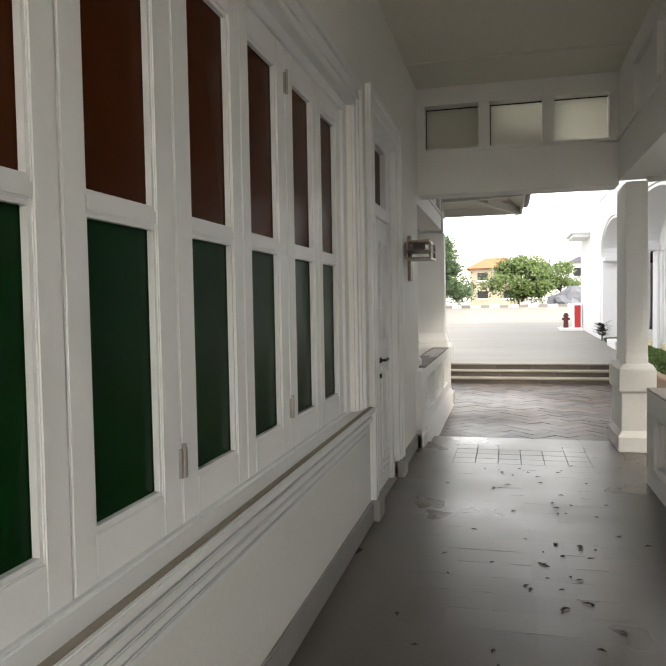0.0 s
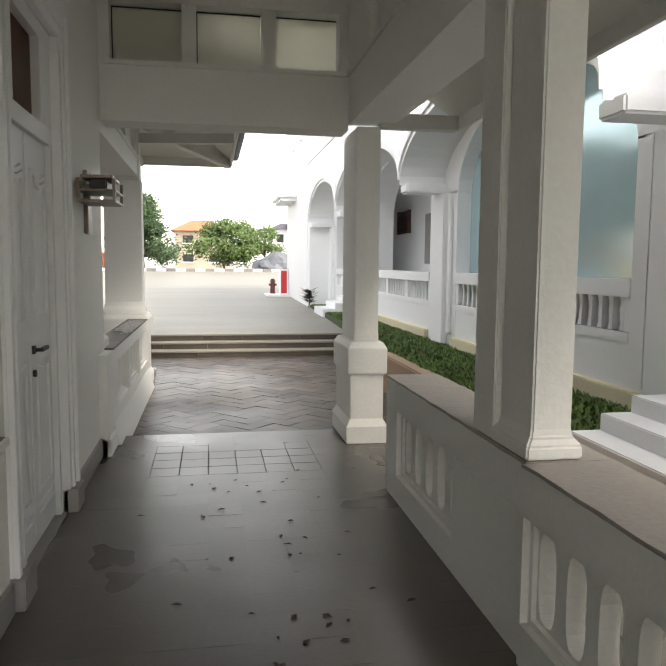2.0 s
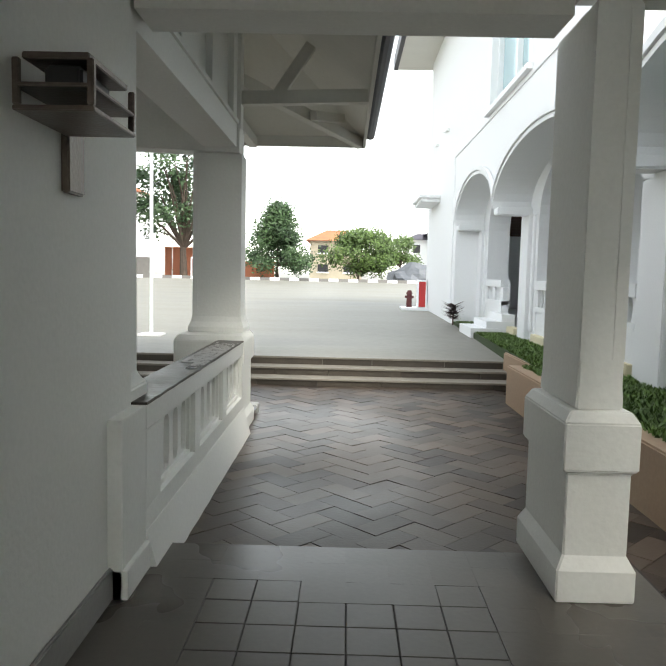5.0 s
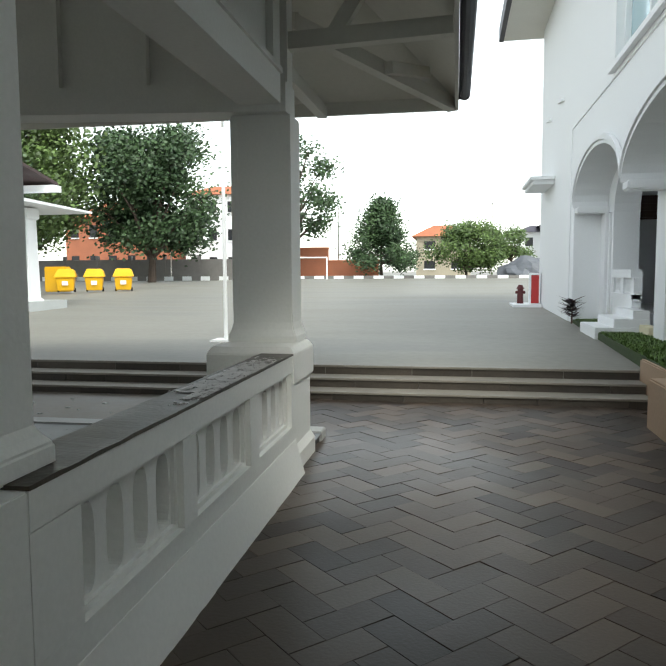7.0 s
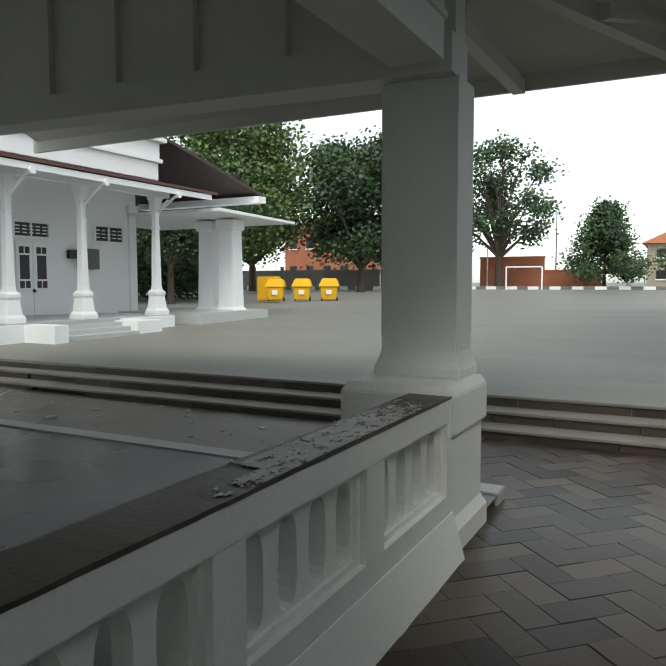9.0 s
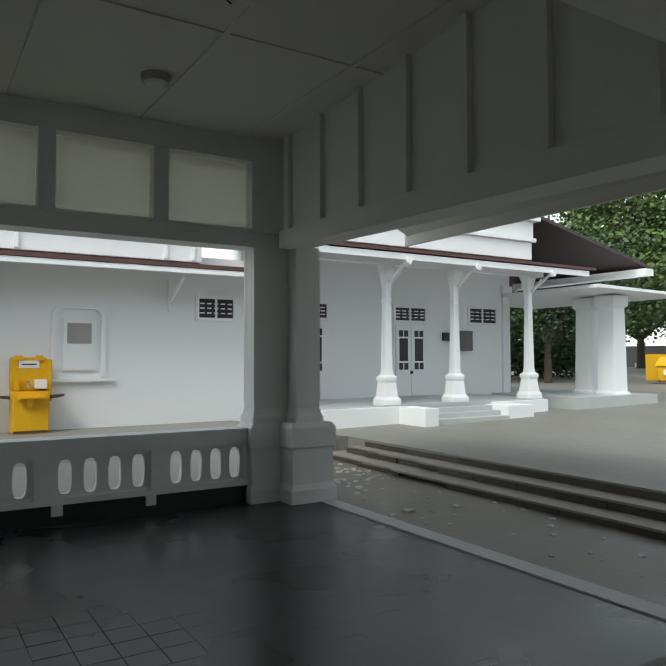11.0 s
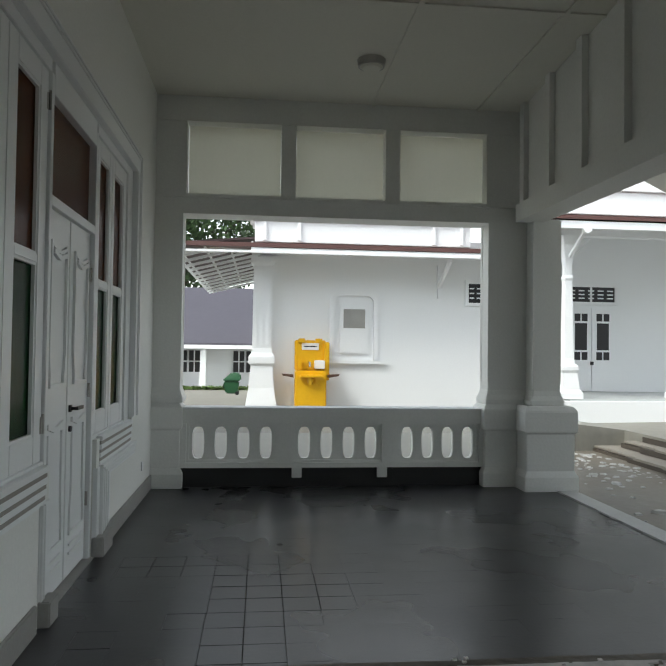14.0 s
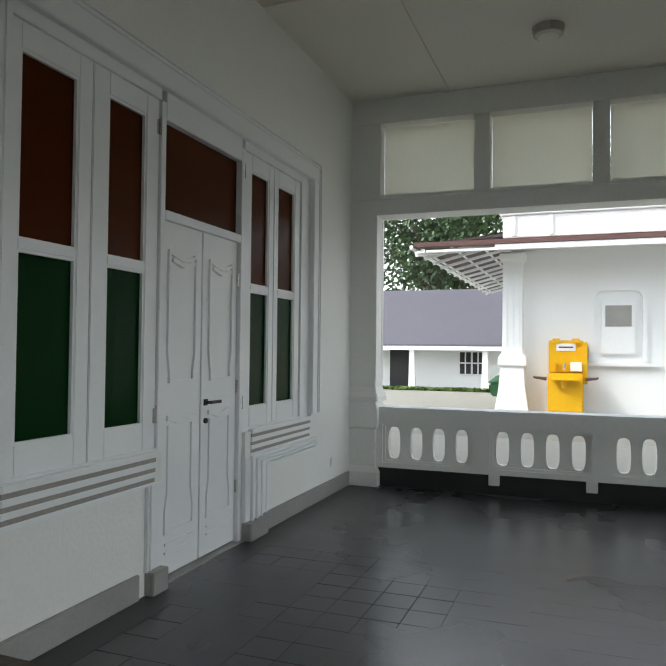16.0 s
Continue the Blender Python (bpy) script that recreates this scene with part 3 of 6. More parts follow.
def sash(win, put, b0, b1, g0, g1, zs, hinge_at=None, handle_at=None):
    """One window leaf from b0 to b1 with glass g0..g1; zs: foot, glass foot, bar foot, bar head, glass head, head."""
    z0, z1, z2, z3, z4, z5 = zs
    bm = bmesh.new()
    for r in ((b0 + 0.004, g0, z0, z5), (g1, b1 - 0.004, z0, z5), (g0, g1, z0, z1), (g0, g1, z2, z3), (g0, g1, z4, z5)):
        wbox(bm, put, *r, -0.095, -0.045)
    s = part("sash", bm, WOOD, win, bevel=0.004)
    bm = bmesh.new()
    for a, b in ((z1, z2), (z3, z4)):
        for r in ((g0, g0 + 0.012, a, b), (g1 - 0.012, g1, a, b), (g0 + 0.012, g1 - 0.012, a, a + 0.012), (g0 + 0.012, g1 - 0.012, b - 0.012, b)):
            wbox(bm, put, *r, -0.07, -0.052)
    part("glazing_bead", bm, WOOD, s)
    for nm, mt, a, b, lb in (("pane", GREEN, z1, z2, "dark green glass pane"), ("pane", AMBER, z3, z4, "dark amber glass pane")):
        bm = bmesh.new()
        wbox(bm, put, g0 + 0.002, g1 - 0.002, a + 0.002, b - 0.002, -0.078, -0.073)
        part(nm, bm, mt, s, lb)
    if hinge_at is not None:
        for z in (z0 + 0.14, z5 - 0.2):
            bm = bmesh.new()
            wbox(bm, put, hinge_at - 0.02, hinge_at - 0.004, z, z + 0.085, -0.047, -0.036)
            wbox(bm, put, hinge_at + 0.004, hinge_at + 0.02, z, z + 0.085, -0.047, -0.036)
            tube(bm, put(hinge_at, z, -0.036), put(hinge_at, z + 0.1, -0.036), 0.007)
            part("hinge", bm, STEEL, s, "small steel hinge")
    return s


def casing(bm, put, u0, u1, v0, v1, width, top=True, steps=((0.0, 1.0, -0.03, 0.018), (0.0, 0.22, 0.018, 0.04), (0.55, 0.75, 0.018, 0.032))):
    """A moulded architrave round an opening u0..u1, v0..v1."""
    for a, b, w0, w1 in steps:
        p, q = width * (1 - b) - (0.007 if b == 1.0 else 0), width * (1 - a)
        wbox(bm, put, u0 - q, u0 - p, v0, v1 + (p if top else 0), w0, w1)
        wbox(bm, put, u1 + p, u1 + q, v0, v1 + (p if top else 0), w0, w1)
        if top:
            wbox(bm, put, u0 - q, u1 + q, v1 + p + 0.0005, v1 + q, w0, w1 + 0.001)


def sill(bm, put, u0, u1, z):
    """A stepped sill whose top lies at z."""
    wbox(bm, put, u0, u1, z - 0.032, z, -0.1, 0.085)
    wbox(bm, put, u0, u1, z - 0.09, z - 0.057, -0.1, 0.066)
    wbox(bm, put, u0, u1, z - 0.145, z - 0.114, -0.1, 0.046)
    wbox(bm, put, u0, u1, z - 0.195, z - 0.17, -0.1, 0.026)


def sill_grooves(bm, put, u0, u1, z):
    """The hollows between the steps of a sill, as blocks for a darker colour."""
    for a, b, w in ((0.0569, 0.0321, 0.044), (0.1139, 0.0901, 0.028), (0.1699, 0.1451, 0.01)):
        wbox(bm, put, u0 + 0.004, u1 - 0.004, z - a, z - b, -0.1, w)


def strip(bm, put, pts, w0, w1, width):
    """A thin moulding that follows a line on the wall, mitred at its corners."""
    line = [Vector(p) for p in pts]
    line = [p for k, p in enumerate(line) if k == 0 or (p - line[k - 1]).length > 1e-4]
    rings = []
    for k, p in enumerate(line):
        a = (p - line[k - 1]).normalized() if k else (line[1] - p).normalized()
        b = (line[k + 1] - p).normalized() if k + 1 < len(line) else a
        t = a + b
        t = t.normalized() if t.length > 1e-3 else a
        nrm = Vector((-t.y, t.x))
        m = width / 2 / max(0.5, abs(nrm.dot(Vector((-a.y, a.x)))))
        l, r = p + nrm * m, p - nrm * m
        rings.append([bm.verts.new(put(q.x, q.y, w)) for q, w in ((l, w0), (l, w1), (r, w1), (r, w0))])
    for a, b in zip(rings, rings[1:]):
        for k in range(4):
            j = (k + 1) % 4
            bm.faces.new((a[k], a[j], b[j], b[k]))
    bm.faces.new(rings[0])
    bm.faces.new(rings[-1][::-1])


def door_leaf(door, put, u0, u1, h, handle=None, w=-0.06):
    leaf_bm = bmesh.new()
    wbox(leaf_bm, put, u0 + 0.005, u1 - 0.005, 0.016, h, w - 0.04, w)
    leaf = part("door_leaf", leaf_bm, WOOD, door, bevel=0.003)
    c, hw = (u0 + u1) / 2, (u1 - u0) / 2 - 0.085
    bm = bmesh.new()
    arc = [(c + hw * k / 10, h - 0.2 - 0.014 * math.cos(k / 10 * math.pi) + (0.01 if abs(k) > 8 else 0)) for k in range(-10, 11)]
    strip(bm, put, [(c - hw, arc[0][1] - 0.6), (c - hw, arc[0][1])] + arc + [(c + hw, arc[-1][1]), (c + hw, arc[0][1] - 0.6), (c + hw * 0.86, arc[0][1] - 0.72), (c + hw * 0.86, 1.16), (c - hw * 0.86, 1.16), (c - hw * 0.86, arc[0][1] - 0.72), (c - hw, arc[0][1] - 0.6)], w - 0.004, w + 0.016, 0.02)
    strip(bm, put, [(c + hw * 0.8 * k / 8, h - 0.235 - 0.012 * math.cos(k / 8 * math.pi)) for k in range(-8, 9)], w - 0.004, w + 0.02, 0.026)
    lower = [(c + hw * k / 8, 0.93 - 0.013 * math.cos(k / 8 * math.pi)) for k in range(-8, 9)]
    strip(bm, put, lower, w - 0.004, w + 0.014, 0.03)
    strip(bm, put, [(c - hw * 0.86, 0.9), (c - hw * 0.86, 0.5), (c - hw, 0.4), (c - hw, 0.27), (c + hw, 0.27), (c + hw, 0.4), (c + hw * 0.86, 0.5), (c + hw * 0.86, 0.9)], w - 0.004, w + 0.012, 0.02)
    strip(bm, put, [(c - hw, 0.2), (c + hw, 0.2)], w - 0.004, w + 0.01, 0.015)
    strip(bm, put, [(c - hw, 0.15), (c + hw, 0.15)], w - 0.004, w + 0.01, 0.015)
    part("panel_moulding", bm, WOOD, leaf)
    if handle:
        u, sgn = handle
        bm = bmesh.new()
        wbox(bm, put, u - 0.018, u + 0.018, 0.99, 1.03, w, w + 0.012)
        wbox(bm, put, *sorted((u, u + sgn * 0.13)), 1.0, 1.02, w + 0.035, w + 0.05)
        wbox(bm, put, u - 0.009, u + 0.009, 1.001, 1.019, w + 0.01, w + 0.04)
        part("handle", bm, BLACK, leaf, "black lever handle")
        bm = bmesh.new()
        tube(bm, put(u, 0.89, w), put(u, 0.89, w + 0.014), 0.018)
        part("keyhole_plate", bm, BLACK, leaf, "black keyhole plate")
    return leaf


# veranda window
w1 = thing("window_1", "white wooden window wall of amber and green panes", "window", kind="structure")
bounds = [0.52, 1.05, 1.58, 2.11, 2.64, 3.17, 3.69, 4.2]
panes = [(0.61, 0.94), (1.14, 1.49), (1.67, 2.0), (2.22, 2.55), (2.73, 3.06), (3.28, 3.61), (3.77, 4.09)]
for i, g in enumerate(panes):
    sash(w1, west, bounds[i], bounds[i + 1], *g, (0.81, 0.928, 1.67, 1.71, 2.45, 2.56), hinge_at=bounds[i + 1] if i % 2 == 0 and i < 6 else None)
bm = bmesh.new()
wbox(bm, west, 4.2, 4.32, 0.78, 2.62, -0.12, -0.03)
wbox(bm, west, 0.3, 0.52, 0.78, 2.62, -0.12, -0.03)
wbox(bm, west, 0.52, 4.2, 2.56, 2.62, -0.12, -0.03)
wbox(bm, west, 0.52, 4.2, 0.78, 0.81, -0.12, -0.03)
part("window_frame", bm, WOOD, w1, bevel=0.003)
bm = bmesh.new()
casing(bm, west, 0.3, 4.32, 0.8, 2.62, 0.15)
part("architrave", bm, WOOD, w1, bevel=0.003)
bm = bmesh.new()
sill(bm, west, 0.12, 4.5, 0.8)
sl_ = part("window_sill", bm, WOOD, w1, "stepped white moulded sill", bevel=0.004)
# dust and groove shade share one brown, also along the sill top
bm = bmesh.new()
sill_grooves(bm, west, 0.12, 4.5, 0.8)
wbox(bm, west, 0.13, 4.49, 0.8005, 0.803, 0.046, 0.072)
part("groove", bm, DUST_SHADE, sl_, "dusty brown sill groove with shade in its colour")

# veranda door
d1 = thing("door_1", "closed white panelled double door with amber fanlight", "door", kind="structure")
door_leaf(d1, west, 4.97, 5.42, 2.08)
door_leaf(d1, west, 5.42, 5.87, 2.08, handle=(5.47, 1), w=-0.058)
bm = bmesh.new()
for r in ((4.93, 4.97, 0.0, 2.68), (5.87, 5.91, 0.0, 2.68), (4.97, 5.87, 2.08, 2.17), (4.97, 5.87, 2.6, 2.68), (4.97, 5.16, 2.17, 2.6), (5.68, 5.87, 2.17, 2.6)):
    wbox(bm, west, *r, -0.13, -0.03)
part("door_frame", bm, WOOD, d1, bevel=0.003)
bm = bmesh.new()
wbox(bm, west, 5.16, 5.68, 2.17, 2.6, -0.08, -0.075)
part("pane", bm, AMBER, d1, "dark amber fanlight glass")
bm = bmesh.new()
casing(bm, west, 4.93, 5.91, 0.14, 2.68, 0.19)
part("architrave", bm, WOOD, d1, bevel=0.003)
bm = bmesh.new()
wbox(bm, west, 4.73, 4.93, 0.0, 0.14, -0.03, 0.06)
wbox(bm, west, 5.91, 6.11, 0.0, 0.14, -0.03, 0.06)
part("plinth_block", bm, CEMENT, d1, "grey cement plinth block", bevel=0.006)

# porch window and door
w2 = thing("window_2", "white wooden window wall of amber and green panes", "window", kind="structure")
ZP = (0.79, 0.93, 1.785, 1.83, 2.67, 2.79)
for b0, b1, g0, g1, hg in ((-2.62, -1.98, -2.52, -2.15, None), (-3.19, -2.62, -3.07, -2.745, -3.185), (-4.745, -4.22, -4.66, -4.36, -4.225), (-5.27, -4.745, -5.16, -4.83, None)):
    sash(w2, north, b0, b1, g0, g1, ZP, hinge_at=hg)
bm = bmesh.new()
for r in ((-5.45, -5.27, 0.76, 2.86), (-5.27, -4.22, 2.79, 2.86), (-3.19, -1.98, 2.79, 2.86), (-5.27, -4.22, 0.76, 0.79), (-3.19, -1.98, 0.76, 0.79)):
    wbox(bm, north, *r, -0.12, -0.03)
part("window_frame", bm, WOOD, w2, bevel=0.003)
bm = bmesh.new()
casing(bm, north, -5.45, -2.03, 0.8, 2.86, 0.16, steps=((0.0, 1.0, -0.03, 0.012), (0.0, 0.1, 0.012, 0.026), (0.16, 0.28, 0.012, 0.022), (0.8, 1.0, 0.012, 0.02)))
# outer beads run on below the sill, flush boards between them and the sill
wbox(bm, north, -1.886, -1.87, 0.5, 0.7995, -0.01, 0.026)
wbox(bm, north, -1.915, -1.896, 0.5, 0.7995, -0.01, 0.022)
part("architrave", bm, WOOD, w2, bevel=0.003)
for a, b in ((-3.13, -2.03), (-5.42, -4.3)):
    bm = bmesh.new()
    shelf_ = 0.24
    sill(bm, lambda u, v, w: north(u, v, w * shelf_), a, b, 0.78)
    sl_ = part("window_sill", bm, WOOD, w2, "stepped white moulded sill", bevel=0.004)
    # grey blocks paint the thin shade between the sill's ridges
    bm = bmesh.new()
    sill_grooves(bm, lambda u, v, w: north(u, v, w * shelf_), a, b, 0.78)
    part("groove", bm, CAP_GROOVE_GREY, sl_, "sill groove coloured grey for shade")
d2 = thing("door_2", "closed white panelled double door under amber glass", "door", kind="structure")
door_leaf(d2, north, -3.705, -3.235, 2.11)
door_leaf(d2, north, -4.175, -3.705, 2.11, handle=(-3.76, -1), w=-0.058)
bm = bmesh.new()
for r in ((-3.235, -3.19, 0, 2.79), (-4.22, -4.175, 0, 2.79), (-4.175, -3.235, 2.11, 2.165), (-4.175, -3.235, 2.69, 2.86)):
    wbox(bm, north, *r, -0.13, -0.028)
part("door_frame", bm, WOOD, d2, bevel=0.003)
bm = bmesh.new()
wbox(bm, north, -4.175, -3.235, 2.165, 2.69, -0.08, -0.075)
part("pane", bm, AMBER, d2, "dark amber fanlight glass")
bm = bmesh.new()
wbox(bm, north, -3.194, -3.04, 0.13, 0.6, -0.02, 0.012)
for a in (-3.052, -3.085):
    wbox(bm, north, a, a + 0.014, 0.13, 0.597, 0.012, 0.024)
wbox(bm, north, -4.62, -4.216, 0.13, 0.58, -0.02, 0.01)
for k in range(4):
    u_, z_ = -4.3 - 0.085 * k, 0.725 - 0.028 * k
    strip(bm, north, [(u_, 0.13), (u_, z_ - 0.145), (-5.54, z_ - 0.145)], 0.0, 0.034 - 0.006 * k, 0.022)
part("architrave", bm, WOOD, d2, bevel=0.003)
bm = bmesh.new()
wbox(bm, north, -3.197, -3.05, 0, 0.128, -0.02, 0.06)
wbox(bm, north, -4.5, -4.213, 0, 0.128, -0.02, 0.06)
part("plinth_block", bm, CEMENT, d2, "grey cement plinth block", bevel=0.006)
for a in (-3.235, -4.175):
    for z in (0.35, 1.05, 1.8):
        bm = bmesh.new()
        tube(bm, north(a, z, -0.05), north(a, z + 0.09, -0.05), 0.009)
        part("hinge", bm, STEEL, d2, "small steel hinge")
sk = thing("wall_socket", "small white wall socket above the skirting", "socket")
part("plate", blocks((-6.02, -5.95, NY, NY + 0.012, 0.26, 0.34)), WOOD, sk, bevel=0.003)

# ---- wall lamp beside the veranda door ----
LAMPMETAL = material("tarnished_lamp_metal", (0.2, 0.165, 0.14), 0.36, metal=0.9, vary=0.3, grain=60, stain=9, bump=0.2)
lamp = thing("wall_lamp", "rusty chrome louvred wall lamp, switched off", "lamp")
part("back_plate", blocks((WX, WX + 0.03, 6.66, 6.8, 1.64, 2.06)), LAMPMETAL, lamp, "tarnished metal back plate", bevel=0.006)
part("arm", blocks((WX + 0.03, WX + 0.12, 6.64, 6.7, 1.9, 1.96)), LAMPMETAL, lamp, bevel=0.004)
bm = bmesh.new()
box(bm, WX + 0.03, WX + 0.26, 6.26, 6.64, 1.82, 1.835)
box(bm, WX + 0.03, WX + 0.26, 6.26, 6.64, 1.885, 1.897)
box(bm, WX + 0.05, WX + 0.24, 6.28, 6.62, 1.965, 1.985)
for yy in (6.26, 6.62):
    for xx in (WX + 0.03, WX + 0.24):
        box(bm, xx, xx + 0.02, yy, yy + 0.02, 1.836, 1.964)
part("cage", bm, LAMPMETAL, lamp, "tarnished metal cage", bevel=0.003)
part("lamp_box", blocks((WX + 0.09, WX + 0.2, 6.33, 6.57, 1.899, 1.963)), BLACK, lamp, "dark grimy lamp box", bevel=0.01)

# ---- porch ceiling fittings ----
dl = thing("ceiling_lamp", "small round surface-mounted ceiling lamp, off", "lamp")
bm = bmesh.new()
tube(bm, (-5.42, 9.4, 3.9), (-5.42, 9.4, 3.84), 0.125, 0.115, 20)
part("housing", bm, STEEL, dl, "dull metal ring", smooth=False)
bm = bmesh.new()
tube(bm, (-5.42, 9.4, 3.839), (-5.42, 9.4, 3.822), 0.1, 0.08, 20)
part("diffuser", bm, CEIL, dl)
wr = thing("ceiling_wire", "loose black wire ends hanging from the ceiling", "cable")
bm = bmesh.new()
pts = [(-3.7, 9.27, 3.9), (-3.71, 9.27, 3.83), (-3.7, 9.25, 3.78), (-3.67, 9.28, 3.74), (-3.66, 9.31, 3.75)]
for p, q in zip(pts, pts[1:]):
    tube(bm, p, q, 0.006, n=6)
tube(bm, (-3.7, 9.27, 3.86), (-3.68, 9.36, 3.85), 0.007, n=6)
tube(bm, (-3.68, 9.36, 3.85), (-3.67, 9.4, 3.83), 0.007, n=6)
tube(bm, (-3.66, 9.29, 3.73), (-3.65, 9.32, 3.71), 0.005, n=6)
part("wire", bm, BLACK, wr)

# ---- eaves ----
ROOF = material("grey_roof_sheet", (0.14, 0.13, 0.14), 0.6, vary=0.15, grain=10, stain=0.8, bump=0.2)
SOFFIT = material("white_soffit_board", (0.68, 0.67, 0.62), 0.7, vary=0.06, grain=20, stain=0.8, bump=0.08)
GUTTER = material("dark_gutter", (0.03, 0.03, 0.045), 0.5, vary=0.1, bump=0.05)
ev = thing("roof_eaves", "white boarded eaves with a dark gutter", "eaves", kind="structure")
bm = bmesh.new()
out, inn = [(-6.9, 13.24), (0.466, 13.24), (0.466, 7.8), ], [(-6.6, 11.2), (-0.75, 11.0), (-0.75, 7.8)]
for k in range(2):
    a, b, c, d = out[k], out[k + 1], inn[k + 1], inn[k]
    hexa(bm, [(*a, 3.1), (*b, 3.1), (*c, 3.92), (*d, 3.92)], [(*a, 3.16), (*b, 3.16), (*c, 3.98), (*d, 3.98)])
part("soffit", bm, SOFFIT, ev)
bm = bmesh.new()
box(bm, -6.95, 0.5, 13.2, 13.24, 2.985, 3.17)
box(bm, 0.466, 0.5, 7.8, 13.2, 2.985, 3.17)
part("fascia", bm, SOFFIT, ev, bevel=0.004)
bm = bmesh.new()
tube(bm, (-6.95, 13.3, 3.17), (0.6, 13.3, 3.17), 0.06, n=12)
tube(bm, (0.56, 7.8, 3.17), (0.56, 13.36, 3.17), 0.06, n=12)
part("gutter", bm, GUTTER, ev, "dark metal gutter")
for p, q in (((-0.75, 10.84, 2.98), (0.46, 10.84, 3.02)), ((-0.915, 11.06, 2.98), (-0.915, 13.2, 3.02)), ((-0.75, 11.06, 3.2), (0.44, 13.2, 3.03)), ((-0.75, 8.6, 2.98), (0.46, 8.6, 3.02))):
    bm = bmesh.new()
    beam(bm, p, q, 0.1, 0.12)
    part("outrigger", bm, SOFFIT, ev)
for p, q in (((-0.4, 10.84, 2.98), (-0.05, 10.84, 3.5)), ((-0.915, 11.5, 2.98), (-0.915, 12.0, 3.6)), ((-0.1, 12.0, 3.1), (0.2, 12.6, 3.2))):
    bm = bmesh.new()
    beam(bm, p, q, 0.08, 0.1)
    part("strut", bm, SOFFIT, ev)
setting("roof", blocks((-7.0, 0.5, -4.2, 7.78, 4.02, 4.1), (-6.7, -0.7, 7.42, 11.3, 4.0, 4.1), (0.5, 2.2, -4.2, 7.5, 3.72, 3.8)), ROOF, "grey roof sheets above the house")
e2 = thing("roof_eaves", "white boarded eaves along the veranda", "eaves", kind="structure")
bm = bmesh.new()
hexa(bm, [(1.63, -4.2, 2.98), (2.15, -4.2, 2.66), (2.15, 7.42, 2.66), (1.63, 7.42, 2.98)], [(1.63, -4.2, 3.03), (2.15, -4.2, 2.71), (2.15, 7.42, 2.71), (1.63, 7.42, 3.03)])
part("soffit", bm, SOFFIT, e2)
part("fascia", blocks((2.15, 2.19, -4.2, 7.42, 2.56, 2.74)), SOFFIT, e2, bevel=0.004)
for yy in (7.36, 4.3, 0.6):
    part("outrigger", blocks((1.5, 2.15, yy - 0.06, yy + 0.06, 2.545, 2.66)), SOFFIT, e2, bevel=0.004)


# ---- grass strip and kerb ----
tf = bmesh.new()
hexa(tf, [(2.36, -12, 0.1), (3.36, -12, 0.1), (3.36, 12.4, 0.1), (2.36, 12.4, 0.1)], [(2.36, -12, 0.37), (3.36, -12, 0.37), (3.36, 12.4, 0.37), (2.36, 12.4, 0.37)])
hexa(tf, [(2.52, 12.4, 0.1), (3.36, 12.4, 0.1), (3.36, 26, 0.1), (2.9, 26, 0.1)], [(2.52, 12.4, 0.37), (3.36, 12.4, 0.37), (3.36, 26, 0.42), (2.9, 26, 0.42)])
setting("lawn_bed", tf, SOIL, "mossy green planting strip")
kb = bmesh.new()
box(kb, 2.2, 2.38, -12, 12.4, -0.12, 0.38)
box(kb, 2.38, 2.56, 12.3, 12.48, -0.12, 0.38)
box(kb, 2.5, 2.56, 12.48, 13.9, -0.12, 0.37)
setting("kerb", kb, KERB, "stained ochre kerb beside the paving", 0.015)
g = bmesh.new()
random.seed(5)
for i in range(36000):
    y = random.uniform(5.8, 24)
    xl = 2.34 if y < 12.3 else 2.54 + (y - 12.3) * 0.03
    x = random.uniform(xl, 3.28)
    if noise.noise((x * 2.2, y * 1.3, 0)) < -0.42:
        continue
    h, a, l = random.uniform(0.015, 0.06), random.uniform(0, 6.28), random.uniform(0.012, 0.03)
    dx, dy = math.cos(a) * l, math.sin(a) * l
    z = 0.37
    vs = [g.verts.new(p) for p in ((x - dx, y - dy, z), (x + dx, y + dy, z), (x + dy * 1.5, y - dx * 1.5, z + h))]
    g.faces.new(vs)
me = bpy.data.meshes.new("grass")
g.to_mesh(me)
g.free()
me.materials.append(GRASS)
tagged(new("grass", me), "short dense green ground cover", "grass", kind="stuff")

# ---- arcaded white building to the east ----
FX = 3.3
eb = thing("arcade_building", "tall white two-storey building with an arched arcade", "building")
HX = 2.7  # front of the hoods and of the upper storey
PIERS = [6.05, 11.0, 15.9, 19.8]


def arch_z(y, c, hw, zs, rise):
    return zs + rise * math.sqrt(max(0.0, 1 - ((y - c) / hw) ** 2))


def arch_wall(bm, x0, x1, c, hw, zs, rise, y0, y1, ztop, n=20):
    """Wall from the arch's edge up to ztop over a span y0..y1."""
    ys = [y0] + [c - hw * math.cos(k * math.pi / n) for k in range(n + 1)] + [y1]
    for a, b in zip(ys, ys[1:]):
        if b - a < 1e-4:
            continue
        za = arch_z(a, c, hw, zs, rise) if c - hw <= a <= c + hw else zs
        zb = arch_z(b, c, hw, zs, rise) if c - hw <= b <= c + hw else zs
        hexa(bm, [(x0, a, za), (x1, a, za), (x1, b, zb), (x0, b, zb)], [(x0, a, ztop), (x1, a, ztop), (x1, b, ztop), (x0, b, ztop)])


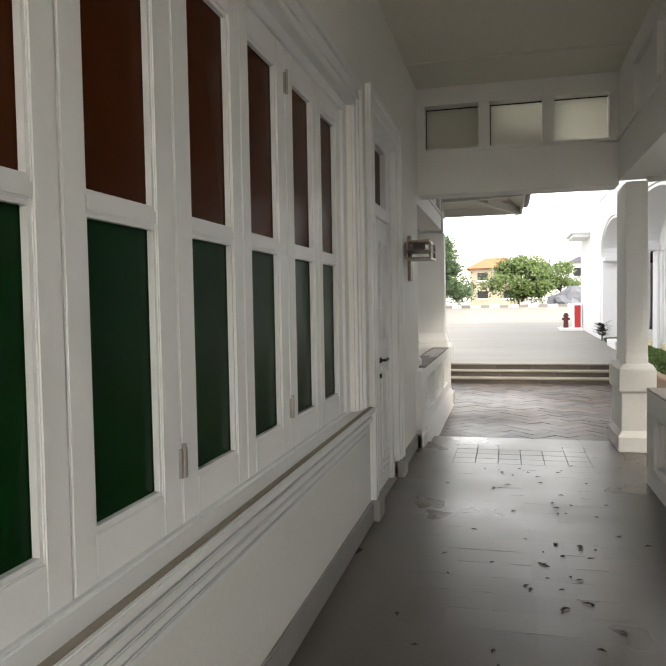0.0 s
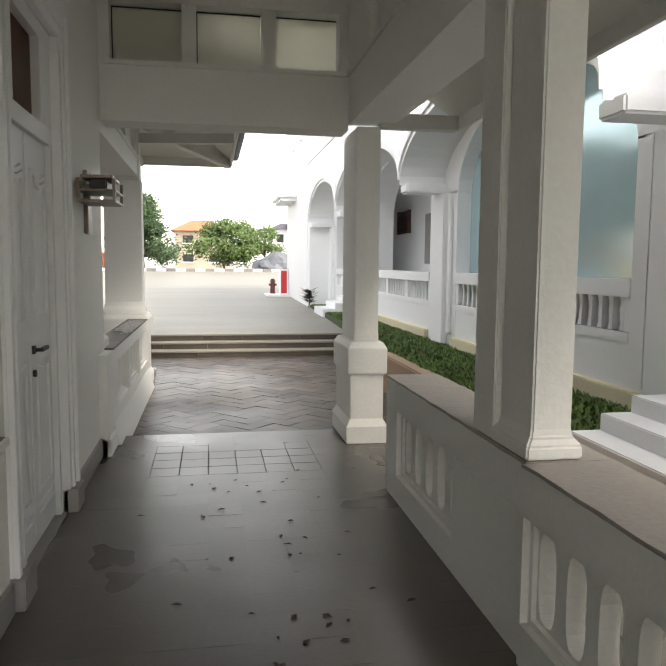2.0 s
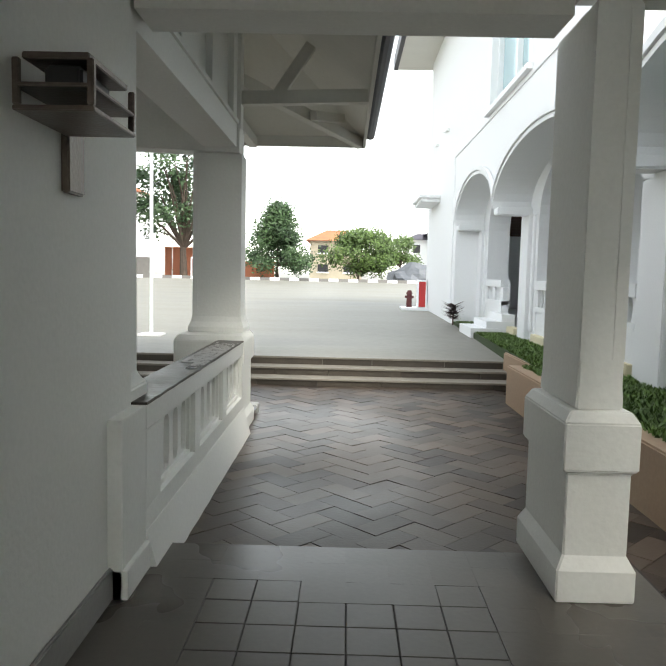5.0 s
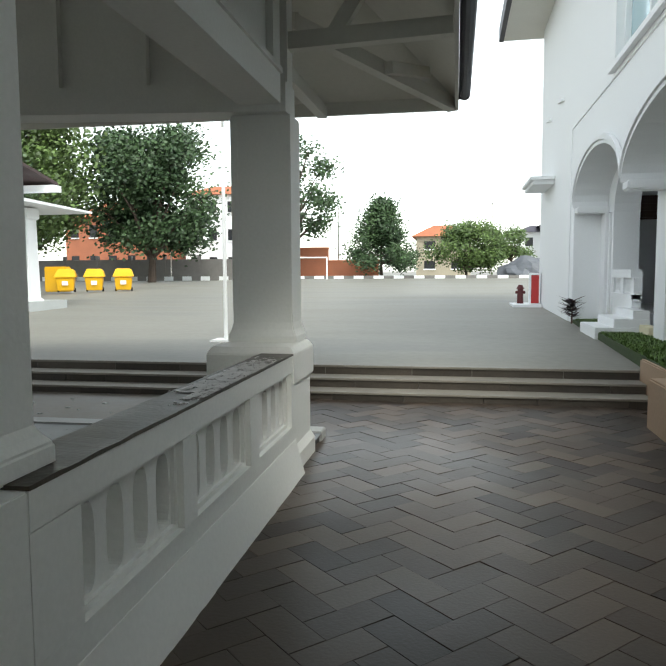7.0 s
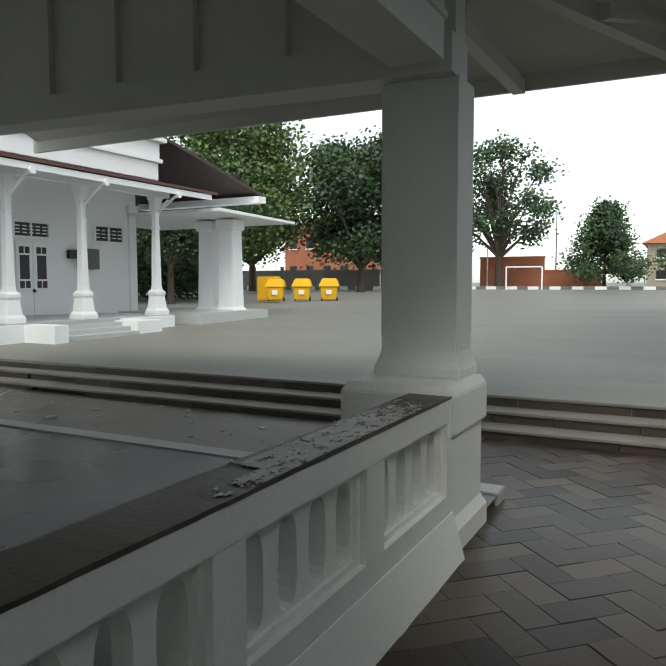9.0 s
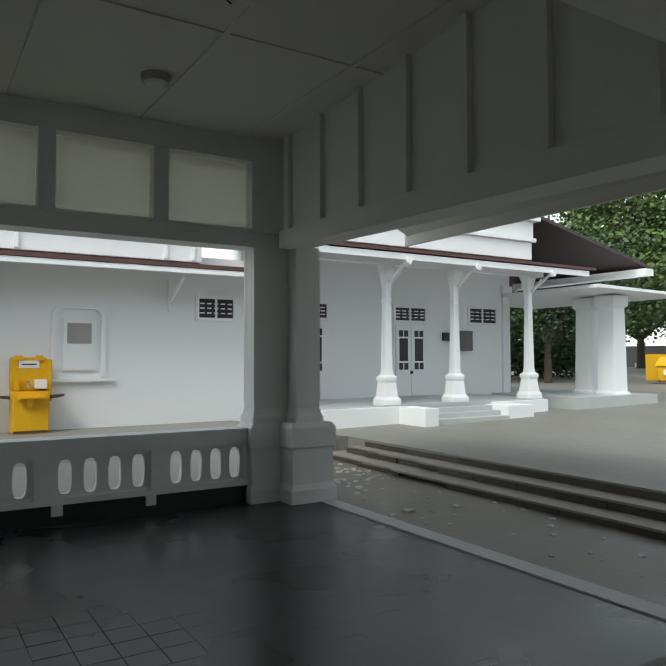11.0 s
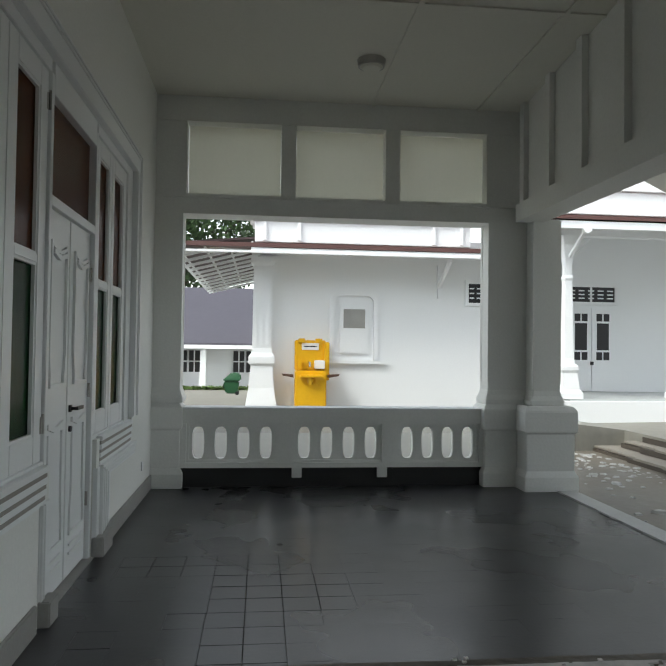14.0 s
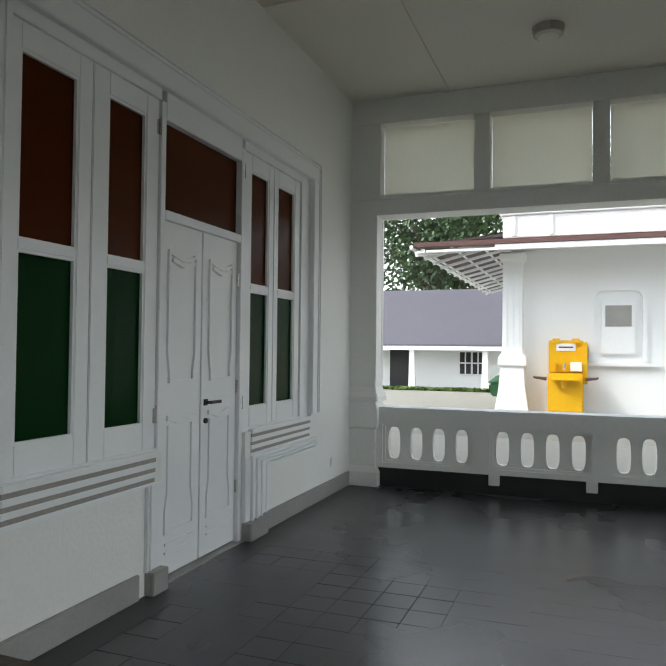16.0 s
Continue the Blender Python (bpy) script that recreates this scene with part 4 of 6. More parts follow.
bm = bmesh.new()
for p in PIERS:
    box(bm, FX, 3.75, p - 0.55, p + 0.55, 0.2, 2.42)
box(bm, HX, 3.75, 20.35, 22.2, 0.2, 7.6)
box(bm, HX, 9, 22.2, 25.3, 0.2, 7.6)
for a, b in zip(PIERS, PIERS[1:]):
    arch_wall(bm, FX, 3.75, (a + b) / 2, (b - a) / 2 - 0.56, 2.4, 0.95, a, b, 4.2)
box(bm, FX, 3.75, -3.0, 6.05, 0.2, 4.2)
box(bm, 3.75, 9, -3.0, -2.7, 0.2, 4.2)
box(bm, 9, 9.3, -3.0, 25.3, 0, 4.4)
box(bm, 3.75, 9, -2.7, 11.0, 4.1, 4.2)
part("wall", bm, PLASTER_OUT, eb)
# upper storey, flush with the hoods' fronts
bm = bmesh.new()
for a, b in zip(PIERS[1:], PIERS[2:]):
    arch_wall(bm, HX + 0.02, FX - 0.002, (a + b) / 2, (b - a) / 2, 2.62, 0.8, a, b, 4.1)
box(bm, HX + 0.02, FX - 0.002, 19.8, 20.35, 2.62, 4.1)
for y0, y1, z0, z1 in ((11.0, 20.35, 6.3, 7.6), (11.0, 13.9, 4.1, 6.3), (16.6, 20.35, 4.1, 6.3), (13.9, 16.6, 4.1, 4.25)):
    box(bm, HX, 3.1, y0, y1, z0, z1)
box(bm, 3.1, 9, 11.0, 11.2, 4.2, 7.6)
part("upper_wall", bm, PLASTER_OUT, eb)
part("pier_return", blocks((HX + 0.02, FX - 0.002, 20.35 - 0.4, 20.349, 0.2, 2.61)), PLASTER_OUT, eb, bevel=0.01)
part("window", blocks((2.9, 2.92, 13.9, 16.6, 4.25, 6.3)), BLUEGLASS, eb, "pale blue upper window glass")
bm = bmesh.new()
box(bm, HX - 0.08, 2.9, 13.8, 16.7, 4.17, 4.25)
for k in range(3):
    yy = 13.9 + 2.7 * k / 2
    box(bm, 2.82, 2.899, yy - 0.04, yy + 0.04, 4.251, 6.3)
part("window_frame", bm, PLASTER_OUT, eb)
for a, b in zip(PIERS, PIERS[1:]):
    c, hw = (a + b) / 2, (b - a) / 2
    bm = bmesh.new()
    n = 22
    prof = [(c - hw * math.cos(k * math.pi / n), arch_z(c - hw * math.cos(k * math.pi / n), c, hw, 2.53, 0.8)) for k in range(n + 1)]
    # shell of the hood, then a two-stepped moulding on its front edge
    for x0, x1, lo, hi in ((HX, FX, 0.0, 0.1), (HX - 0.03, HX, 0.0, 0.06), (HX - 0.06, HX - 0.0, 0.065, 0.15)):
        for (ya, za), (yb, zb) in zip(prof, prof[1:]):
            hexa(bm, [(x0, ya, za + lo), (x1, ya, za + lo), (x1, yb, zb + lo), (x0, yb, zb + lo)], [(x0, ya, za + hi), (x1, ya, za + hi), (x1, yb, zb + hi), (x0, yb, zb + hi)])
    bmesh.ops.remove_doubles(bm, verts=bm.verts, dist=0.0005)
    part("arch_hood", bm, PLASTER_OUT, eb)
for p in PIERS:
    part("impost", blocks((HX + 0.03, FX, p - 0.16, p + 0.16, 2.42, 2.55)), PLASTER_OUT, eb, bevel=0.02)
    part("pier", blocks((3.22, FX, p - 0.24, p + 0.24, 0.2, 2.418)), PLASTER_OUT, eb, bevel=0.01)
    for s_ in (0.36, -0.36):
        part("pier_strip", blocks((3.26, FX, p + s_ - 0.06, p + s_ + 0.06, 0.55, 2.4)), PLASTER_OUT, eb, bevel=0.01)
# balustraded parapets of the bays
for i, (a, b) in enumerate(zip(PIERS, PIERS[1:])):
    gap = (a + 0.55, b - 0.55) if i < 2 else (a + 1.9, b - 0.55)
    y0, y1 = gap
    pr = bmesh.new()
    box(pr, 3.31, 3.45, y0, y1, 0.2, 0.95)
    box(pr, 3.295, 3.47, y0, y1, 0.87, 0.95)
    box(pr, 3.285, 3.48, y0, y1, 1.22, 1.36)
    n = max(2, round((y1 - y0) / 1.15))
    for k in range(n + 1):
        yy = y0 + (y1 - y0) * k / n
        box(pr, 3.31, 3.45, yy - 0.09, yy + 0.09, 0.951, 1.219)
    part("parapet", pr, PLASTER_OUT, eb, bevel=0.004)
    for k in range(n):
        l = y0 + (y1 - y0) * k / n + 0.09
        r = y0 + (y1 - y0) * (k + 1) / n - 0.09
        m = 7
        for j in range(m):
            yy = l + (r - l) * (j + 0.5) / m
            bl = bmesh.new()
            tower(bl, 3.38, yy, [(0.951, 0.04, 0.035), (1.0, 0.035, 0.022), (1.12, 0.03, 0.02), (1.219, 0.04, 0.038)])
            part("baluster", bl, PLASTER_OUT, eb)
for a, b in ((-3.0, 5.5), (5.5, 10.45), (11.55, 15.35), (16.45, 17.0), (18.3, 20.0)):
    part("base_band", blocks((FX - 0.06, FX + 0.1, a, b, 0.2, 0.52)), CREAM, eb, "cream painted base band", bevel=0.01)
# glazed bay
bm = bmesh.new()
box(bm, 3.485, 3.505, 6.3, 10.7, 1.3, 3.5)
part("window", bm, BLUEGLASS, eb, "large pale blue reflecting arched glass")
# rooms behind the open bays
bm = bmesh.new()
box(bm, 5.4, 5.6, 11.05, 22.2, 0.2, 4.8)
box(bm, 3.75, 5.4, 10.95, 11.15, 0.2, 4.8)
box(bm, 3.75, 5.6, 11.15, 22.2, 3.9, 4.0)
box(bm, 3.75, 5.6, 11.1, 22.2, 0.2, 0.62)
part("wall", bm, PLASTER_OUT, eb, "white recessed arcade wall")
BROWN = material("brown_louvre_wood", (0.1, 0.05, 0.035), 0.5, vary=0.15, grain=30, stain=2, bump=0.2)
for y, z in ((14.2, 2.35), (19.8, 2.35)):
    v = bmesh.new()
    for k in range(7):
        hexa(v, [(5.33, y, z + k * 0.075), (5.39, y, z + k * 0.075 + 0.03), (5.39, y + 0.95, z + k * 0.075 + 0.03), (5.33, y + 0.95, z + k * 0.075)], [(5.33, y, z + k * 0.075 + 0.02), (5.39, y, z + k * 0.075 + 0.05), (5.39, y + 0.95, z + k * 0.075 + 0.05), (5.33, y + 0.95, z + k * 0.075 + 0.02)])
    box(v, 5.3, 5.39, y - 0.06, y, z - 0.04, z + 0.58)
    box(v, 5.3, 5.39, y + 0.95, y + 1.01, z - 0.04, z + 0.58)
    box(v, 5.375, 5.392, y, y + 0.95, z - 0.03, z + 0.57)
    part("vent", v, BROWN, eb, "brown louvred vent")
v = bmesh.new()
box(v, 4.22, 4.86, 22.16, 22.195, 2.46, 2.98)
for k in range(6):
    box(v, 4.26, 4.82, 22.12, 22.16, 2.5 + k * 0.075, 2.535 + k * 0.075)
part("vent", v, BROWN, eb, "brown louvred vent")
for y in (12.2, 17.3):
    dbm = bmesh.new()
    box(dbm, 5.34, 5.39, y, y + 1.1, 0.62, 2.9)
    part("door", dbm, PLASTER_OUT, eb, "grey-white recessed door")
    dbm = bmesh.new()
    for q in (0.12, 0.6):
        box(dbm, 5.325, 5.34, y + q, y + q + 0.38, 1.5, 2.7)
    part("door_glass", dbm, CEMENT, eb, "grey glazed door panels")
bx = bmesh.new()
box(bx, 5.3, 5.39, 16.1, 16.3, 1.75, 2.0)
part("alarm_box", bx, BROWN, eb, "small dark red alarm box")
bm = bmesh.new()
box(bm, 2.22, HX, 22.7, 24.6, 3.34, 3.44)
box(bm, 2.15, HX, 22.6, 24.7, 3.44, 3.52)
part("canopy", bm, PLASTER_OUT, eb, bevel=0.01)
part("roof", blocks((1.7, 9.5, 10.6, 25.9, 7.6, 7.75)), SOFFIT, eb)
part("gutter", blocks((1.58, 1.7, 10.6, 25.9, 7.58, 7.95)), GUTTER, eb, "dark gutter")
for y in (21.4, 23.4):
    bm = bmesh.new()
    hexa(bm, [(HX - 0.07, y, 4.9), (HX, y, 4.9), (HX, y + 0.7, 5.0), (HX - 0.07, y + 0.7, 5.0)], [(HX - 0.07, y, 4.96), (HX, y, 4.96), (HX, y + 0.7, 5.06), (HX - 0.07, y + 0.7, 5.06)])
    part("ledge", bm, PLASTER_OUT, eb)
for i in range(3):
    s_ = thing("step", "white painted step up to the arcade", "step", "arcade steps", "structure")
    part("slab", blocks((2.6 + 0.28 * i, 3.4, 17.0 + 0.02 * i, 18.3 - 0.02 * i, 0.2, 0.47 + 0.13 * i)), PLASTER_OUT, s_, bevel=0.008)
for i in range(3):
    s_ = thing("step", "pale stone step up to the arcade", "step", "arcade steps", "structure")
    part("slab", blocks((2.36 + 0.2 * i, 3.24, 3.4, 5.74 - 0.012 * i, 0.2, 0.43 + 0.11 * i)), PLASTER_OUT, s_, bevel=0.008)
# fire box, bollard and plant
RED = material("red_enamel", (0.5, 0.03, 0.03), 0.35, vary=0.08, bump=0.03)
fb = thing("fire_box", "red fire hose cabinet on white posts", "cabinet")
zf = plaza_level(2.5, 25)
part("cabinet", blocks((2.44, 2.64, 24.8, 25.05, zf + 0.08, zf + 0.82)), RED, fb, "red enamel cabinet", bevel=0.01)
bm = bmesh.new()
for x in (2.4, 2.64):
    box(bm, x, x + 0.04, 24.78, 25.08, zf, zf + 0.88)
box(bm, 2.44, 2.64, 24.78, 25.08, zf + 0.83, zf + 0.88)
part("stand", bm, PLASTER_OUT, fb, bevel=0.005)
DARKRED = material("dark_red_paint", (0.1, 0.014, 0.014), 0.5, vary=0.1, bump=0.05)
hy = thing("hydrant", "dark red hydrant pillar on a low plinth", "hydrant")
bm = bmesh.new()
tube(bm, (2.2, 25.2, zf), (2.2, 25.2, zf + 0.45), 0.09, 0.075, 14)
tube(bm, (2.2, 25.2, zf + 0.45), (2.2, 25.2, zf + 0.56), 0.11, 0.05, 14)
tube(bm, (2.07, 25.2, zf + 0.36), (2.33, 25.2, zf + 0.36), 0.04, n=10)
part("pillar", bm, DARKRED, hy, smooth=False)
part("plinth", blocks((1.95, 2.69, 24.4, 25.7, zf - 0.1, zf + 0.06)), PLASTER_OUT, hy, bevel=0.01)
PLANTLEAF = material("dark_red_leaf", (0.06, 0.025, 0.025), 0.5, vary=0.25, grain=8, bump=0.05, island=0.3)
pl = thing("shrub", "small dark-leaved shrub in the grass", "plant")
bm = bmesh.new()
tube(bm, (2.6, 19.2, 0.37), (2.61, 19.2, 0.75), 0.018, 0.01, 6)
part("stem", bm, BROWN, pl)
bm = bmesh.new()
for i in range(130):
    a, z = random.uniform(0, 6.28), random.uniform(0.48, 0.8)
    r, w = random.uniform(0.14, 0.3), 0.032
    o, d, s_ = Vector((2.6, 19.2, z)), Vector((math.cos(a), math.sin(a), random.uniform(-0.1, 0.5))), Vector((-math.sin(a), math.cos(a), 0))
    q = [bm.verts.new(p) for p in (o, o + d * r * 0.5 + s_ * w, o + d * r, o + d * r * 0.5 - s_ * w)]
    bm.faces.new(q)
part("leaves", bm, PLANTLEAF, pl, "dark red strap leaves")


# ---- white house across the yard ----
WALLP = PLASTER_OUT
TERRA = material("terracotta_edge", (0.12, 0.055, 0.048), 0.6, vary=0.15, grain=15, stain=2, bump=0.2)
BROWNTILE = material("brown_roof_tile", (0.07, 0.045, 0.045), 0.65, vary=0.2, grain=20, stain=1.5, bump=0.3)
IRONGRILLE = material("black_vent_grille", (0.015, 0.015, 0.018), 0.4, vary=0.1, bump=0.05)
PALESTEP = material("pale_grey_terrazzo", (0.5, 0.52, 0.52), 0.45, vary=0.1, grain=60, stain=2, bump=0.08, tint=(0.34, 0.36, 0.36))
hs = thing("colonial_house", "white colonial house with a columned veranda", "house")
G = 0.36
for r in ((-12.3, -11.9, 8.45, 13.55, 0.0, 3.4), (-13.3, -12.9, 13.55, 21.3, 0.0, 4.0), (-13.3, -12.3, 13.4, 13.55, 0.0, 3.4), (-22, -13.3, 21.1, 21.3, 0.0, 4.0), (-22, -12.3, 8.45, 8.65, 0.0, 3.4)):
    part("wall", blocks(r), WALLP, hs)
bm = bmesh.new()
box(bm, -13.0, -10.5, 13.55, 19.9, 0.0, 0.62)
part("veranda_floor", bm, PALESTEP, hs, bevel=0.01)
for r in ((-10.5, -10.42, 13.3, 15.75, 0.0, 0.6), (-10.5, -10.42, 18.2, 19.9, 0.0, 0.6), (-10.42, -9.62, 15.72, 16.05, 0.0, 0.6), (-10.42, -9.75, 17.95, 18.7, 0.0, 0.57)):
    part("plinth", blocks(r), WALLP, hs, bevel=0.01)
for i in range(3):
    bm = bmesh.new()
    box(bm, -10.42, -9.7 + 0.0 - 0.24 * i, 16.05, 17.95, 0.0, 0.29 + 0.085 * (i + 1))
    part("step", bm, PALESTEP, hs, bevel=0.01)
# pilaster at the south corner
bm = bmesh.new()
tower(bm, -11.85, 8.5, [(G - 0.2, 0.27, 0.27), (G + 0.05, 0.27, 0.27), (G + 0.35, 0.22, 0.22), (1.1, 0.19, 0.19), (1.13, 0.23, 0.23), (1.25, 0.23, 0.23), (1.32, 0.18, 0.18), (1.4, 0.165, 0.165), (2.85, 0.16, 0.16), (2.9, 0.21, 0.21), (3.0, 0.21, 0.21)])
for k in (-0.1, 0.0, 0.1):
    box(bm, -11.7, -11.67, 8.5 + k - 0.025, 8.5 + k + 0.025, 1.45, 2.8)
part("pilaster", bm, WALLP, hs, bevel=0.008)
# eaves, parapet and cornice of the south wing
bm = bmesh.new()
hexa(bm, [(-10.95, 8.3, 3.0), (-10.95, 13.2, 3.0), (-12.2, 13.2, 3.1), (-12.2, 8.3, 3.1)], [(-10.95, 8.3, 3.055), (-10.95, 13.2, 3.055), (-12.2, 13.2, 3.155), (-12.2, 8.3, 3.155)])
part("eave_soffit", bm, WALLP, hs)
bm = bmesh.new()
hexa(bm, [(-10.93, 7.0, 3.062), (-10.93, 13.25, 3.062), (-12.2, 13.25, 3.2), (-12.2, 7.0, 3.2)], [(-10.93, 7.0, 3.13), (-10.93, 13.25, 3.13), (-12.2, 13.25, 3.25), (-12.2, 7.0, 3.25)])
part("eave_roof", bm, TERRA, hs, "red-brown tiled eave")
bm = bmesh.new()
box(bm, -11.0, -10.93, 7.2, 13.2, 2.965, 3.0)
part("eave_board", bm, WALLP, hs)
for nm, r in (("parapet", (-12.5, -11.6, 8.35, 12.2, 3.25, 3.62)), ("cornice", (-12.5, -11.54, 8.3, 12.25, 3.62, 3.7)), ("parapet", (-12.5, -11.5, 8.25, 12.3, 3.7, 4.1))):
    part(nm, blocks(r), WALLP, hs, bevel=0.01)
for y in (8.5, 9.1, 11.5, 12.0):
    part("corbel", blocks((-11.599, -11.55, y, y + 0.05, 3.28, 3.6)), WALLP, hs)
for y in (11.7,):
    bm = bmesh.new()
    beam(bm, (-11.88, y, 2.55), (-11.1, y, 2.95), 0.05, 0.07)
    box(bm, -11.9, -11.84, y - 0.03, y + 0.03, 2.35, 2.95)
    part("bracket", bm, WALLP, hs)
# open-raftered eave along the south side
for k in range(13):
    bm = bmesh.new()
    x = -11.0 - 0.7 * k
    ye = min(8.44, 7.12 + (-10.95 - x))
    beam(bm, (x, 7.0, 2.96), (x, ye, 2.96 + 0.257 * (ye - 7.0)), 0.04, 0.05)
    part("rafter", bm, WALLP, hs)
for k in range(4):
    bm = bmesh.new()
    y = 7.1 + 0.4 * k
    beam(bm, (-10.95 - (y - 7.0), y, 3.03 + 0.103 * k), (-20, y, 3.03 + 0.103 * k), 0.03, 0.03)
    part("batten", bm, WALLP, hs)
for k in range(2):
    bm = bmesh.new()
    beam(bm, (-11.0, 7.02, 2.94), (-12.4 - 0.5 * k, 8.44, 3.3), 0.05, 0.06)
    part("hip_rafter", bm, WALLP, hs)
bm = bmesh.new()
hexa(bm, [(-10.95, 6.96, 3.06), (-20, 6.96, 3.06), (-20, 8.44, 3.44), (-12.43, 8.44, 3.44)], [(-10.95, 6.96, 3.1), (-20, 6.96, 3.1), (-20, 8.44, 3.48), (-12.43, 8.44, 3.48)])
part("eave_roof", bm, BROWNTILE, hs, "brown tiles over open rafters")
bm = bmesh.new()
box(bm, -20, -10.95, 6.92, 6.97, 3.03, 3.09)
part("eave_board", bm, WALLP, hs)
# blind niche with a notice frame
def hwall(u, v, w):
    return (-11.9 + w, u, v)


bm = bmesh.new()
arc = [(9.74 + 0.18 - 0.18 * math.cos(t * math.pi / 12), 2.22 + 0.18 * math.sin(t * math.pi / 12)) for t in range(7)]
arc += [(10.36 + 0.18 * math.sin(t * math.pi / 12), 2.22 + 0.18 * math.cos(t * math.pi / 12)) for t in range(7)]
strip(bm, hwall, [(9.74, 1.22)] + arc + [(10.54, 1.22)], 0, 0.06, 0.08)
wbox(bm, hwall, 9.66, 10.72, 1.14, 1.2, 0, 0.09)
part("niche_moulding", bm, WALLP, hs, bevel=0.004)
bm = bmesh.new()
wbox(bm, hwall, 9.89, 10.4, 1.33, 2.18, 0.0, 0.05)
part("shutter", bm, WALLP, hs, bevel=0.004)
bm = bmesh.new()
wbox(bm, hwall, 9.95, 10.34, 1.78, 2.12, 0.05, 0.058)
part("mesh_panel", bm, CEMENT, hs, "grey mesh panel")


def vent(put, u0, u1, v0, v1):
    f = bmesh.new()
    for r in ((u0 - 0.06, u0, v0 - 0.06, v1 + 0.06), (u1, u1 + 0.06, v0 - 0.06, v1 + 0.06), (u0, u1, v0 - 0.06, v0), (u0, u1, v1, v1 + 0.06)):
        wbox(f, put, *r, 0, 0.05)
    for k in (1, 2, 3):
        vv = v0 + (v1 - v0) * k / 4
        for a in range(5):
            uu = u0 + (u1 - u0) * (a + 0.2) / 5
            wbox(f, put, uu, uu + (u1 - u0) * 0.12, vv - 0.012, vv + 0.012, 0.012, 0.03)
    wbox(f, put, (u0 + u1) / 2 - 0.02, (u0 + u1) / 2 + 0.02, v0, v1, 0.012, 0.03)
    v = part("vent", f, WALLP, hs)
    f = bmesh.new()
    wbox(f, put, u0, u1, v0, v1, 0, 0.012)
    part("grille", f, IRONGRILLE, v, "black vent opening")


def hback(u, v, w):
    return (-12.9 + w, u, v)


vent(hwall, 12.25, 12.93, 2.28, 2.63)
vent(hback, 17.5, 18.4, 2.42, 2.72)
vent(hback, 19.85, 20.75, 2.42, 2.78)
vent(hback, 14.6, 15.6, 2.42, 2.72)
for y0 in (17.5, 14.65):
    f = bmesh.new()
    wbox(f, hback, y0 - 0.06, y0 + 0.96, 0.62, 2.36, 0.0, 0.02)
    wbox(f, hback, y0, y0 + 0.445, 0.63, 2.3, 0.02, 0.05)
    wbox(f, hback, y0 + 0.455, y0 + 0.9, 0.63, 2.3, 0.02, 0.05)
    dr = part("door", f, WALLP, hs, "white double door with dark panes", bevel=0.004)
    f = bmesh.new()
    for q in (0.1, 0.56):
        for a, b in ((1.25, 1.41), (2.03, 2.18)):
            wbox(f, hback, y0 + q - 0.01, y0 + q + 0.11, a, b, 0.05, 0.056)
            wbox(f, hback, y0 + q + 0.14, y0 + q + 0.26, a, b, 0.05, 0.056)
        wbox(f, hback, y0 + q, y0 + q + 0.25, 1.45, 1.99, 0.05, 0.056)
    part("pane", f, IRONGRILLE, dr, "dark door glass")
    f = bmesh.new()
    wbox(f, hback, y0 + 0.42, y0 + 0.47, 1.15, 1.22, 0.05, 0.1)
    part("handle", f, BLACK, dr)
f = bmesh.new()
wbox(f, hback, 21.0, 21.25, 0.62, 3.2, 0, 0.06)
wbox(f, hback, 20.95, 21.28, 3.2, 3.4, 0, 0.12)
part("pilaster", f, WALLP, hs)
METER = material("grey_meter_metal", (0.13, 0.13, 0.125), 0.5, metal=0.2, vary=0.15, grain=20, stain=4, bump=0.05)
mb = thing("meter_box", "grey metal meter boxes on the house wall", "meter box")
f = bmesh.new()
wbox(f, hback, 19.25, 19.8, 1.7, 2.2, 0, 0.2)
part("box", f, METER, mb, bevel=0.01)
f = bmesh.new()
wbox(f, hback, 18.95, 19.2, 1.95, 2.15, 0, 0.1)
part("switch", f, BLACK, mb)
# veranda columns with brackets
for y in (13.6, 15.65, 17.4, 19.6):
    f = bmesh.new()
    tower(f, -10.7, y, [(0.62, 0.2, 0.2), (0.72, 0.2, 0.2), (0.78, 0.16, 0.16), (1.05, 0.13, 0.13), (1.1, 0.15, 0.15), (1.16, 0.15, 0.15), (1.2, 0.1, 0.1), (1.3, 0.085, 0.085), (2.6, 0.065, 0.065), (2.62, 0.08, 0.08), (2.66, 0.08, 0.08), (2.68, 0.062, 0.062), (2.85, 0.062, 0.062), (3.2, 0.1, 0.1), (3.35, 0.14, 0.14)])
    cl = part("column", f, WALLP, hs, bevel=0.008)
    f = bmesh.new()
    beam(f, (-10.7, y + 0.1, 3.0), (-10.7, y + 0.45, 3.32), 0.04, 0.05)
    beam(f, (-10.6, y, 3.0), (-10.1, y, 3.32), 0.04, 0.05)
    tube(f, (-10.05, y, 3.35), (-9.95, y, 3.35), 0.07, n=10)
    part("bracket", f, WALLP, cl)
f = bmesh.new()
box(f, -10.8, -10.6, 13.3, 20.0, 3.35, 3.5)
box(f, -10.05, -9.98, 13.0, 20.8, 3.36, 3.48)
hexa(f, [(-10.0, 13.0, 3.42), (-10.0, 20.8, 3.42), (-13.0, 20.8, 3.85), (-13.0, 13.0, 3.85)], [(-10.0, 13.0, 3.48), (-10.0, 20.8, 3.48), (-13.0, 20.8, 3.9), (-13.0, 13.0, 3.9)])
part("eave_board", f, WALLP, hs)
f = bmesh.new()
